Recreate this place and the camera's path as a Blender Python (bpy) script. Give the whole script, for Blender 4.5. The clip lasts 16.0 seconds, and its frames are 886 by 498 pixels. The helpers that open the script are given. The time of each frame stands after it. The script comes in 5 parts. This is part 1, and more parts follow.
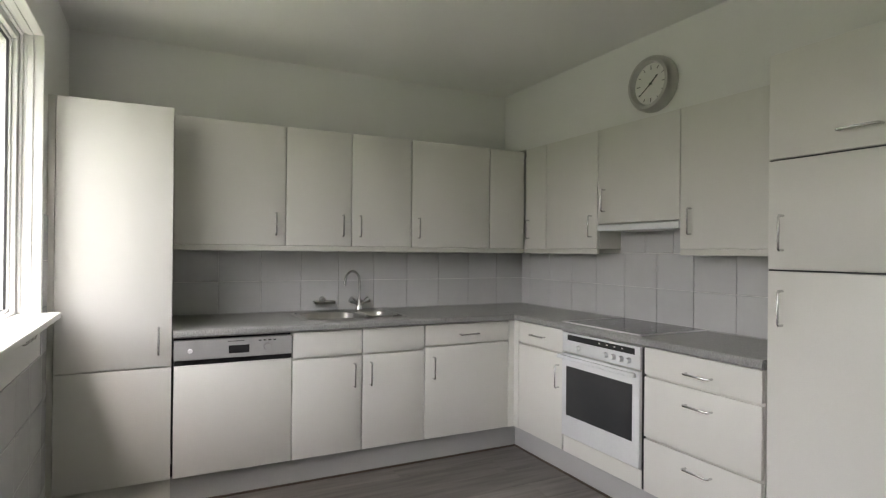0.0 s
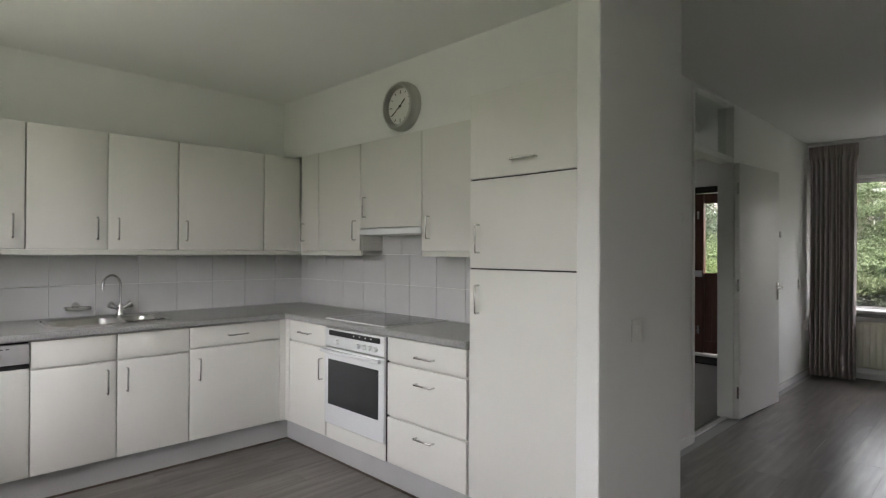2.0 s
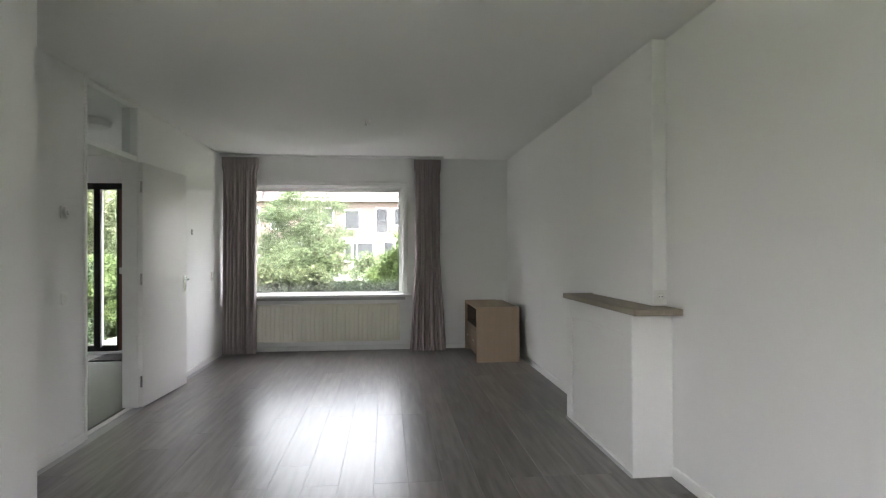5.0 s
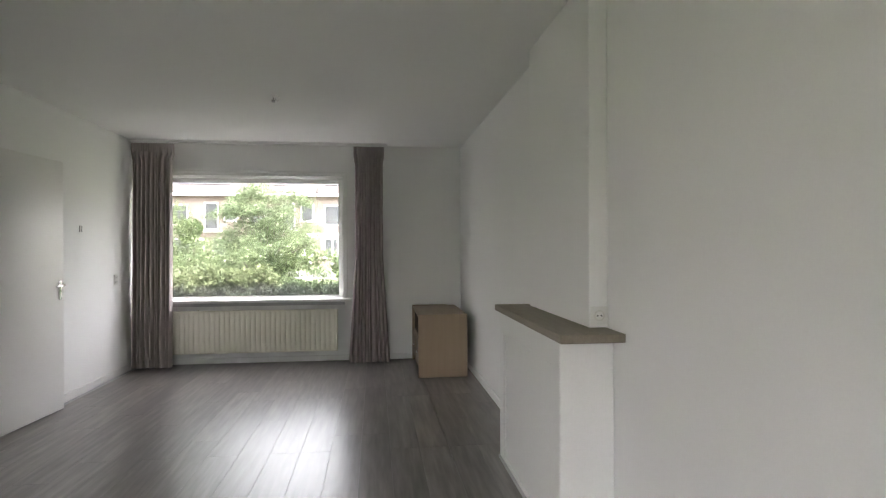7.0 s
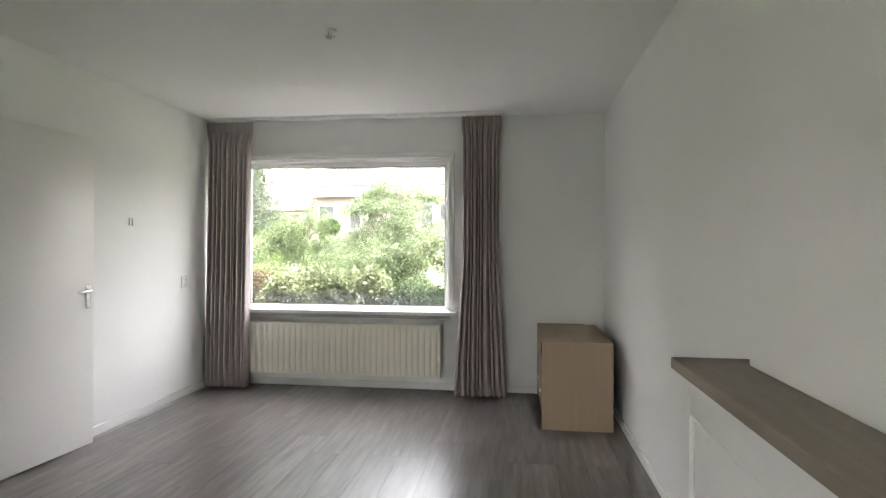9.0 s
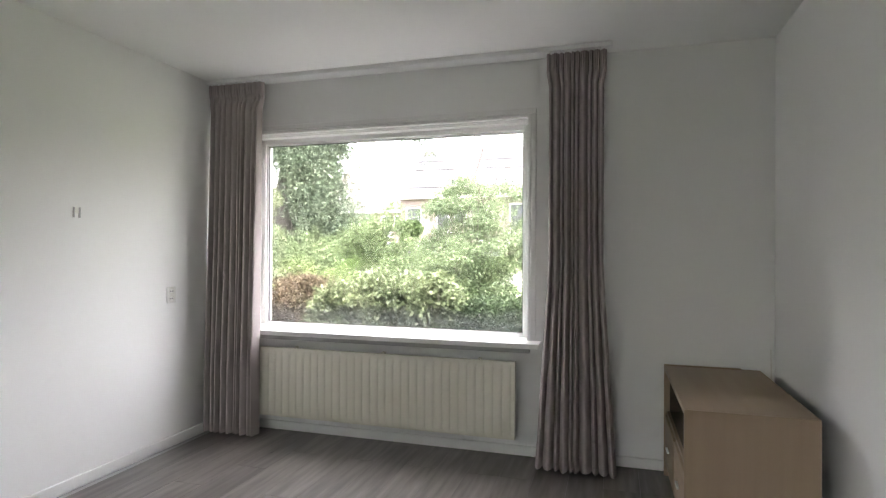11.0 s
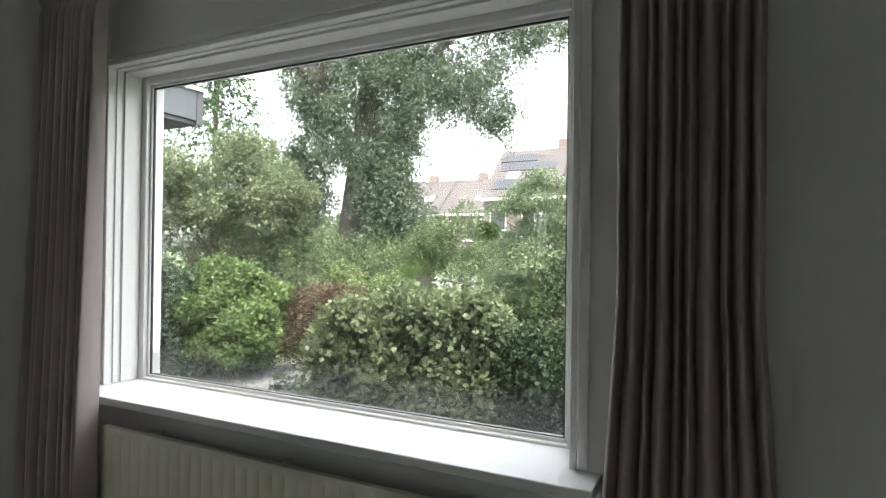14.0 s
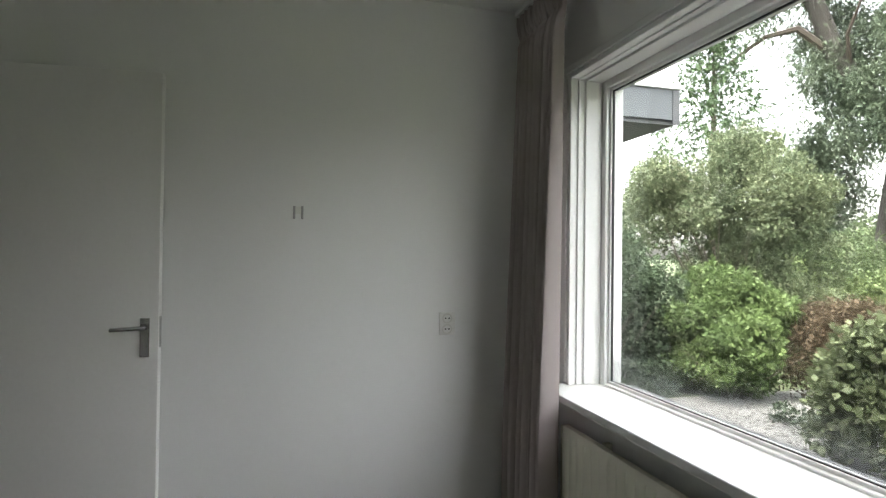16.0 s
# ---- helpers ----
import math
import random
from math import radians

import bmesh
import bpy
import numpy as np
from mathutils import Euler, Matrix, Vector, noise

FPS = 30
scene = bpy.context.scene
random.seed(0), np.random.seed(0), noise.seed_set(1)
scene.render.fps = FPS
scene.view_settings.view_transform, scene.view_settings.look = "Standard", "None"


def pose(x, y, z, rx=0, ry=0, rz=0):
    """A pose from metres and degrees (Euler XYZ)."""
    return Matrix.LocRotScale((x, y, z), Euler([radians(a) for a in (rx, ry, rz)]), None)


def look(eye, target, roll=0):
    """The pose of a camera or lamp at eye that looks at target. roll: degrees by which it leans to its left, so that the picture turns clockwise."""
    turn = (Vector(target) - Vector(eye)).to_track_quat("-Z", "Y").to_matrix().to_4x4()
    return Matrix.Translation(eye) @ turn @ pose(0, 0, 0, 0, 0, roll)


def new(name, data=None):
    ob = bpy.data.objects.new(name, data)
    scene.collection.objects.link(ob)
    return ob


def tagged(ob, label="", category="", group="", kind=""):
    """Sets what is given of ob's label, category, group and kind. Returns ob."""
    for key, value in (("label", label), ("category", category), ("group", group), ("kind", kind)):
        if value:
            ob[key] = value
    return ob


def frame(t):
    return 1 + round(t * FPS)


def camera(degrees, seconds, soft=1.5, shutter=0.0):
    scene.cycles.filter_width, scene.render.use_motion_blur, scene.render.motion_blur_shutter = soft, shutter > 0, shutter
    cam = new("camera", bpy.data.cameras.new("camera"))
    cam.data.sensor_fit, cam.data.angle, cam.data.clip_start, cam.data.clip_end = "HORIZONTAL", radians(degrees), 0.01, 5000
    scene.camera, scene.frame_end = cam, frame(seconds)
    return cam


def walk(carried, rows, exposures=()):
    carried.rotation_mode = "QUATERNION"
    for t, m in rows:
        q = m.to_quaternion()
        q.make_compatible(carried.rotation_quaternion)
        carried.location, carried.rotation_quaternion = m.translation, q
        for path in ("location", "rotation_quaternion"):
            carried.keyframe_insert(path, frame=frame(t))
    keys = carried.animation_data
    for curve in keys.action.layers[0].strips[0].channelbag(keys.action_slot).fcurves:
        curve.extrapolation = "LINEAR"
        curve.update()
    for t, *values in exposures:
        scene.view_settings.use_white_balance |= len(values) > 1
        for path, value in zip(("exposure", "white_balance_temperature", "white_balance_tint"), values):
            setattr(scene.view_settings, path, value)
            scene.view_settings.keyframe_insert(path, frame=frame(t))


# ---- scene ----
cam = camera(76.5, 16.0, 1.25)
PATH = [
    (0, (3.091, -2.107, 1.277), (1.306, -1.205, 1.284), 0.6),
    (0.5, (3.138, -2.077, 1.279), (1.355, -1.172, 1.289), 0.5),
    (1, (3.254, -2.038, 1.288), (1.499, -1.08, 1.3), 0.5),
    (1.5, (3.391, -1.991, 1.294), (1.728, -0.88, 1.309), 0.5),
    (2, (3.524, -1.994, 1.293), (2.106, -0.582, 1.305), 0.3),
    (2.5, (3.742, -2.035, 1.292), (2.653, -0.358, 1.309), -0.0),
    (3, (3.885, -2.056, 1.294), (3.12, -0.208, 1.306), -0.1),
    (3.5, (3.956, -2.077, 1.287), (3.495, -0.131, 1.298), -0.1),
    (4, (3.97, -2.076, 1.274), (3.78, -0.085, 1.287), -0.3),
    (4.5, (3.997, -2.085, 1.276), (4.023, -0.085, 1.284), -0.3),
    (5, (4.033, -2.085, 1.266), (4.233, -0.095, 1.275), -0.2),
    (7.5, (4.765, -0.986, 1.306), (5.004, 1.0, 1.297), -0.2),
    (8, (4.851, -0.592, 1.279), (4.951, 1.406, 1.273), -0.0),
    (8.5, (4.893, -0.22, 1.282), (4.787, 1.777, 1.277), -0.0),
    (9, (4.868, 0.18, 1.295), (4.608, 2.163, 1.29), 0.2),
    (9.5, (4.907, 0.587, 1.294), (4.514, 2.548, 1.292), 0.1),
    (10, (4.846, 0.973, 1.283), (4.362, 2.914, 1.283), 0.2),
    (12.5, (4.694, 2.804, 1.299), (4.027, 4.69, 1.308), 0.2),
    (13, (4.642, 3.141, 1.305), (3.923, 5.007, 1.315), 0.3),
    (13.5, (4.631, 3.431, 1.301), (3.858, 5.275, 1.317), 0.3),
    (14, (4.618, 3.679, 1.315), (3.742, 5.477, 1.33), 0.7),
    (14.5, (4.525, 3.861, 1.313), (3.483, 5.567, 1.329), 0.9),
    (15, (4.45, 3.988, 1.304), (3.153, 5.511, 1.323), 0.7),
    (15.5, (4.447, 4.022, 1.31), (2.799, 5.155, 1.332), 0.5),
    (16, (4.52, 4.005, 1.3), (2.593, 4.541, 1.324), 0.7),
]
EXPOSURES = [(0, 3.5, 6850, 20), (1, 3.5, 6800, 20), (2, 3.6, 6700, 20), (3.0, 4.1, 6650, 20), (3.5, 4.2, 6600, 20), (4.0, 4.1, 6570, 20), (4.5, 4.4, 6550, 20), (5, 4.66, 6550, 20), (7.5, 4.75, 6750, 21), (9, 5.05, 6750, 21), (10.2, 5.0, 6700, 21), (12.5, 4.48, 6550, 21), (13.5, 4.0, 6500, 18), (14.5, 3.05, 6500, 13), (15.1, 2.7, 6500, 13), (15.55, 2.75, 6500, 14), (16.0, 3.68, 6650, 14)]
walk(cam, [(t, look(eye, target, roll)) for t, eye, target, roll in PATH], EXPOSURES)

# ---- world and sun: bright overcast daylight ----
world = bpy.data.worlds.new("sky")
scene.world = world
world.use_nodes = True
wn = world.node_tree
wn.nodes.clear()
sky = wn.nodes.new("ShaderNodeTexSky")
sky.sky_type = "NISHITA"
sky.sun_disc = False
sky.sun_elevation = radians(77)
sky.sun_rotation = radians(138)
sky.air_density = 1.6
sky.dust_density = 5.0
soften = wn.nodes.new("ShaderNodeHueSaturation")
soften.inputs["Saturation"].default_value = 0.22
wbg = wn.nodes.new("ShaderNodeBackground")
wbg.inputs["Strength"].default_value = 0.15
wout = wn.nodes.new("ShaderNodeOutputWorld")
wn.links.new(sky.outputs[0], soften.inputs["Color"])
wn.links.new(soften.outputs[0], wbg.inputs["Color"])
wn.links.new(wbg.outputs[0], wout.inputs["Surface"])
sun_data = bpy.data.lights.new("sun", "SUN")
sun_data.energy = 0.5
sun_data.angle = radians(40)
sun_data.color = (1.0, 0.96, 0.9)
sun = new("sun", sun_data)

for lamp_name, lx, lz, lw_, lh, watts in (("kitchen_window_light", 1.05, 1.57, 1.7, 1.15, 0.15), ("garden_window_light", 3.6, 1.5, 1.0, 1.2, 0.08)):
    lamp = bpy.data.lights.new(lamp_name, "AREA")
    lamp.shape, lamp.size, lamp.size_y, lamp.energy, lamp.color = "RECTANGLE", lw_, lh, watts, (1.0, 0.985, 0.96)
    new(lamp_name, lamp).matrix_world = look((lx, -3.0, lz), (lx, 0, lz + 0.3))
sun.matrix_world = look((4.5, -5, 30), (0, 0, 0))


# ---- materials ----
def nodes_of(name):
    m = bpy.data.materials.new(name)
    m.use_nodes = True
    t = m.node_tree
    t.nodes.clear()
    out = t.nodes.new("ShaderNodeOutputMaterial")
    bsdf = t.nodes.new("ShaderNodeBsdfPrincipled")
    t.links.new(bsdf.outputs[0], out.inputs[0])
    return m, t, bsdf, out


def mapped(t, scale=(1, 1, 1)):
    geo = t.nodes.new("ShaderNodeNewGeometry")
    mp = t.nodes.new("ShaderNodeMapping")
    mp.inputs["Scale"].default_value = scale
    t.links.new(geo.outputs["Position"], mp.inputs["Vector"])
    return mp.outputs[0]


def noise_tex(t, vec, scale, detail=4.0, rough=0.55):
    n = t.nodes.new("ShaderNodeTexNoise")
    n.inputs["Scale"].default_value = scale
    n.inputs["Detail"].default_value = detail
    n.inputs["Roughness"].default_value = rough
    t.links.new(vec, n.inputs["Vector"])
    return n.outputs["Fac"]


def ramp(t, fac, stops):
    r = t.nodes.new("ShaderNodeValToRGB")
    el = r.color_ramp.elements
    while len(el) < len(stops):
        el.new(0.5)
    for e, (p, c) in zip(el, stops):
        e.position, e.color = p, (*c, 1)
    t.links.new(fac, r.inputs[0])
    return r.outputs[0]


def blend(t, a, b, fac, mode="MIX"):
    m = t.nodes.new("ShaderNodeMix")
    m.data_type, m.blend_type = "RGBA", mode
    for sock, v in ((m.inputs[0], fac), (m.inputs[6], a), (m.inputs[7], b)):
        if isinstance(v, (int, float)):
            sock.default_value = v
        elif isinstance(v, tuple):
            sock.default_value = (*v, 1)
        else:
            t.links.new(v, sock)
    return m.outputs[2]


def bump_in(t, bsdf, height, strength, distance):
    b = t.nodes.new("ShaderNodeBump")
    b.inputs["Strength"].default_value = strength
    b.inputs["Distance"].default_value = distance
    t.links.new(height, b.inputs["Height"])
    t.links.new(b.outputs[0], bsdf.inputs["Normal"])


def surface(name, a, b, fine=60.0, coarse=1.2, rough=0.5, spread=0.08, bump=0.1, depth=0.001, metal=0.0, stretch=(1, 1, 1), by_object=0.0):
    """Two tones mixed by coarse stains and fine grain, with matching relief and uneven gloss."""
    m, t, bsdf, out = nodes_of(name)
    v = mapped(t, stretch)
    big = noise_tex(t, v, coarse, 3)
    small = noise_tex(t, v, fine, 4)
    c = blend(t, ramp(t, big, [(0.3, a), (0.72, b)]), ramp(t, small, [(0.3, a), (0.75, b)]), 0.45)
    if by_object:
        info = t.nodes.new("ShaderNodeObjectInfo")
        c = blend(t, c, ramp(t, info.outputs["Random"], [(0, (1 - by_object,) * 3), (1, (1, 1, 1))]), 1.0, "MULTIPLY")
    t.links.new(c, bsdf.inputs["Base Color"])
    mr = t.nodes.new("ShaderNodeMapRange")
    mr.inputs["To Min"].default_value = rough - spread
    mr.inputs["To Max"].default_value = rough + spread
    t.links.new(big, mr.inputs["Value"])
    t.links.new(mr.outputs[0], bsdf.inputs["Roughness"])
    bsdf.inputs["Metallic"].default_value = metal
    if bump:
        bump_in(t, bsdf, small, bump, depth)
    return m


PAINT = surface("wall_paint", (0.82, 0.82, 0.805), (0.87, 0.87, 0.855), 180, 0.7, 0.75, 0.06, 0.25, 0.0012)
CEILING = surface("ceiling_paint", (0.85, 0.85, 0.832), (0.89, 0.89, 0.872), 120, 0.5, 0.85, 0.04, 0.2, 0.001)
TRIM = surface("gloss_trim_paint", (0.78, 0.78, 0.76), (0.84, 0.84, 0.82), 90, 1.5, 0.38, 0.06, 0.08, 0.0006)
LACQUER = surface("door_lacquer", (0.79, 0.785, 0.755), (0.84, 0.835, 0.81), 70, 1.4, 0.42, 0.06, 0.06, 0.0005)
FRONT = surface("cabinet_laminate", (0.73, 0.72, 0.68), (0.775, 0.766, 0.728), 240, 1.3, 0.42, 0.05, 0.12, 0.0004)
CARCASS = surface("cabinet_edge", (0.66, 0.65, 0.6), (0.72, 0.71, 0.66), 120, 2.0, 0.5, 0.05, 0.05)
PLINTH = surface("plinth_laminate", (0.42, 0.42, 0.42), (0.5, 0.5, 0.5), 120, 2.0, 0.45, 0.08, 0.08)
TILE = surface("glazed_tile", (0.6, 0.6, 0.61), (0.66, 0.66, 0.67), 8, 2.2, 0.2, 0.05, 0.05, 0.001, by_object=0.06)
GROUT = surface("tile_grout", (0.4, 0.4, 0.41), (0.5, 0.5, 0.5), 160, 3, 0.85, 0.05, 0.3)
CHROME = surface("brushed_chrome", (0.55, 0.55, 0.54), (0.66, 0.66, 0.65), 200, 4, 0.24, 0.06, 0.04, metal=1.0)
STEEL = surface("stainless_steel", (0.5, 0.49, 0.47), (0.6, 0.59, 0.57), 160, 3, 0.3, 0.07, 0.05, metal=1.0, stretch=(1, 8, 1))
PANEL_STEEL = surface("control_panel_steel", (0.36, 0.355, 0.35), (0.44, 0.435, 0.43), 160, 3, 0.4, 0.06, 0.05, metal=0.15, stretch=(1, 6, 1))
BLACK = surface("black_plastic", (0.012, 0.012, 0.013), (0.02, 0.02, 0.021), 90, 3, 0.35, 0.08, 0.05)
OVEN_GLASS = surface("smoked_oven_glass", (0.035, 0.036, 0.038), (0.05, 0.051, 0.053), 6, 2, 0.08, 0.03, 0)
HOB = surface("ceramic_hob_glass", (0.03, 0.03, 0.03), (0.045, 0.045, 0.045), 12, 3, 0.12, 0.04, 0)
ENAMEL = surface("white_enamel", (0.76, 0.77, 0.78), (0.82, 0.83, 0.84), 60, 2, 0.25, 0.05, 0.03)
PLASTIC = surface("white_plastic", (0.74, 0.735, 0.7), (0.8, 0.795, 0.76), 60, 4, 0.35, 0.05, 0.03)
RADIATOR = surface("radiator_enamel", (0.74, 0.715, 0.6), (0.79, 0.765, 0.66), 60, 2, 0.35, 0.06, 0.05)
CURTAIN = surface("woven_curtain", (0.36, 0.308, 0.298), (0.46, 0.402, 0.388), 700, 3, 0.9, 0.05, 0.5, 0.001, stretch=(1, 1, 0.25))
OAK = surface("oak_veneer", (0.27, 0.19, 0.125), (0.37, 0.275, 0.19), 11, 2.6, 0.5, 0.08, 0.15, 0.0006, stretch=(1.0, 0.12, 3.0))
OAK_UP = surface("oak_veneer_upright", (0.31, 0.222, 0.148), (0.365, 0.272, 0.186), 11, 2.6, 0.5, 0.08, 0.15, 0.0006, stretch=(3.0, 3.0, 0.12))
# Dark brown with niche shade in its colour; also used for the plinth seal.
SHADE_AND_SEAL = surface("niche_shade_and_seal_brown", (0.06, 0.042, 0.03), (0.1, 0.07, 0.05), 26, 2, 0.6, 0.05, 0.1, stretch=(1, 0.12, 3))
SHELF = surface("mantel_wood", (0.2, 0.165, 0.125), (0.31, 0.265, 0.21), 22, 2.6, 0.55, 0.1, 0.3, 0.001, stretch=(3, 0.25, 3))
DOOR_WOOD = surface("front_door_wood", (0.11, 0.047, 0.034), (0.18, 0.08, 0.058), 26, 2, 0.4, 0.08, 0.2, stretch=(3, 3, 0.2))
DARK_FRAME = surface("dark_painted_frame", (0.018, 0.016, 0.015), (0.032, 0.029, 0.027), 50, 3, 0.4, 0.07, 0.1)
MAT_FIBRE = surface("coir_mat", (0.015, 0.013, 0.012), (0.04, 0.035, 0.03), 420, 6, 0.95, 0.03, 0.9, 0.004)
CANOPY = surface("canopy_board", (0.062, 0.07, 0.075), (0.095, 0.104, 0.11), 30, 1.4, 0.5, 0.08, 0.1)
CANOPY_UNDER = surface("canopy_soffit", (0.05, 0.052, 0.055), (0.08, 0.082, 0.085), 30, 1.4, 0.6, 0.08, 0.1)
ALU = surface("aluminium_trim", (0.7, 0.7, 0.7), (0.8, 0.8, 0.8), 60, 3, 0.35, 0.06, 0.03)
BRICK = surface("far_brick", (0.17, 0.132, 0.118), (0.23, 0.186, 0.168), 7, 0.6, 0.9, 0.04, 0.6, 0.02)
OUTER_BRICK = surface("outside_brick", (0.26, 0.16, 0.12), (0.36, 0.24, 0.19), 9, 0.6, 0.9, 0.04, 0.6, 0.02)
ROOF = surface("concrete_roof_tile", (0.05, 0.042, 0.038), (0.08, 0.068, 0.062), 3, 0.4, 0.85, 0.06, 0.6, 0.04)
SOLAR = surface("solar_panel", (0.015, 0.017, 0.021), (0.024, 0.026, 0.03), 2, 0.5, 0.35, 0.06, 0)
DARK_PANE = surface("far_window_pane", (0.03, 0.033, 0.037), (0.1, 0.105, 0.11), 1.5, 0.6, 0.3, 0.04, 0)
DARK_PANE.node_tree.nodes["Principled BSDF"].inputs["Specular IOR Level"].default_value = 0.2
SOLAR.node_tree.nodes["Principled BSDF"].inputs["Specular IOR Level"].default_value = 0.25
ROAD = surface("pale_street_paving", (0.09, 0.086, 0.08), (0.14, 0.134, 0.126), 12, 0.5, 0.9, 0.04, 0.4, 0.01)
GASKET = surface("black_glazing_gasket", (0.02, 0.02, 0.021), (0.035, 0.035, 0.036), 90, 4, 0.6, 0.06, 0.05)
BARK = surface("willow_bark", (0.022, 0.019, 0.016), (0.07, 0.061, 0.052), 14, 2, 0.95, 0.03, 1.0, 0.05, stretch=(1, 1, 0.22))
TWIG = surface("twig_bark", (0.04, 0.031, 0.023), (0.09, 0.07, 0.054), 30, 3, 0.95, 0.03, 0.6, 0.01)
SOIL = surface("garden_soil", (0.016, 0.015, 0.014), (0.035, 0.033, 0.03), 14, 0.9, 0.95, 0.03, 0.9, 0.03)
GRASS = surface("lawn_ground", (0.045, 0.06, 0.022), (0.07, 0.085, 0.035), 20, 0.5, 0.95, 0.03, 0.8, 0.03)
GRAVEL = surface("pale_gravel", (0.12, 0.118, 0.112), (0.22, 0.216, 0.206), 45, 2, 0.9, 0.05, 1.0, 0.015)
SLATE = surface("damp_paving", (0.09, 0.095, 0.1), (0.16, 0.165, 0.17), 18, 1.2, 0.6, 0.1, 0.4, 0.004)
HALL_FLOOR = surface("hall_vinyl", (0.12, 0.115, 0.11), (0.17, 0.165, 0.158), 40, 1.4, 0.38, 0.06, 0.1)


def laminate():
    """Grey-brown laminate with streaky grain along the boards, each board in its own tone."""
    m, t, bsdf, out = nodes_of("grey_oak_laminate")
    info = t.nodes.new("ShaderNodeObjectInfo")
    geo = t.nodes.new("ShaderNodeNewGeometry")
    shift = t.nodes.new("ShaderNodeVectorMath")
    shift.operation = "MULTIPLY_ADD"
    comb = t.nodes.new("ShaderNodeCombineXYZ")
    for i in range(3):
        t.links.new(info.outputs["Random"], comb.inputs[i])
    t.links.new(comb.outputs[0], shift.inputs[0])
    shift.inputs[1].default_value = (7.0, 13.0, 3.0)
    t.links.new(geo.outputs["Position"], shift.inputs[2])
    mp = t.nodes.new("ShaderNodeMapping")
    mp.inputs["Scale"].default_value = (9.0, 0.8, 1.0)
    t.links.new(shift.outputs[0], mp.inputs["Vector"])
    streak = noise_tex(t, mp.outputs[0], 3.0, 3, 0.5)
    mp2 = t.nodes.new("ShaderNodeMapping")
    mp2.inputs["Scale"].default_value = (16.0, 0.7, 1.0)
    t.links.new(shift.outputs[0], mp2.inputs["Vector"])
    pores = noise_tex(t, mp2.outputs[0], 4.0, 3)
    c = ramp(t, streak, [(0.27, (0.105, 0.094, 0.087)), (0.5, (0.168, 0.151, 0.14)), (0.75, (0.242, 0.218, 0.203))])
    c = blend(t, c, ramp(t, pores, [(0.3, (0.85, 0.85, 0.85)), (0.7, (1, 1, 1))]), 0.25, "MULTIPLY")
    c = blend(t, c, ramp(t, info.outputs["Random"], [(0, (0.82, 0.82, 0.825)), (0.5, (0.94, 0.935, 0.93)), (1, (1.07, 1.06, 1.04))]), 1.0, "MULTIPLY")
    t.links.new(c, bsdf.inputs["Base Color"])
    mr = t.nodes.new("ShaderNodeMapRange")
    mr.inputs["To Min"].default_value, mr.inputs["To Max"].default_value = 0.25, 0.36
    bsdf.inputs["Specular IOR Level"].default_value = 0.55
    t.links.new(streak, mr.inputs["Value"])
    t.links.new(mr.outputs[0], bsdf.inputs["Roughness"])
    return m


def speckled_top():
    m, t, bsdf, out = nodes_of("speckled_grey_worktop")
    v = mapped(t)
    a = noise_tex(t, v, 150, 2)
    b = noise_tex(t, v, 420, 2)
    big = noise_tex(t, v, 3, 3)
    c = ramp(t, a, [(0.34, (0.22, 0.22, 0.213)), (0.5, (0.33, 0.33, 0.32)), (0.66, (0.44, 0.44, 0.425))])
    c = blend(t, c, ramp(t, b, [(0.4, (0.25, 0.25, 0.24)), (0.6, (0.42, 0.42, 0.405))]), 0.4)
    c = blend(t, c, ramp(t, big, [(0.3, (0.9, 0.9, 0.9)), (0.7, (1, 1, 1))]), 1.0, "MULTIPLY")
    t.links.new(c, bsdf.inputs["Base Color"])
    bsdf.inputs["Roughness"].default_value = 0.3
    bump_in(t, bsdf, a, 0.08, 0.0005)
    return m


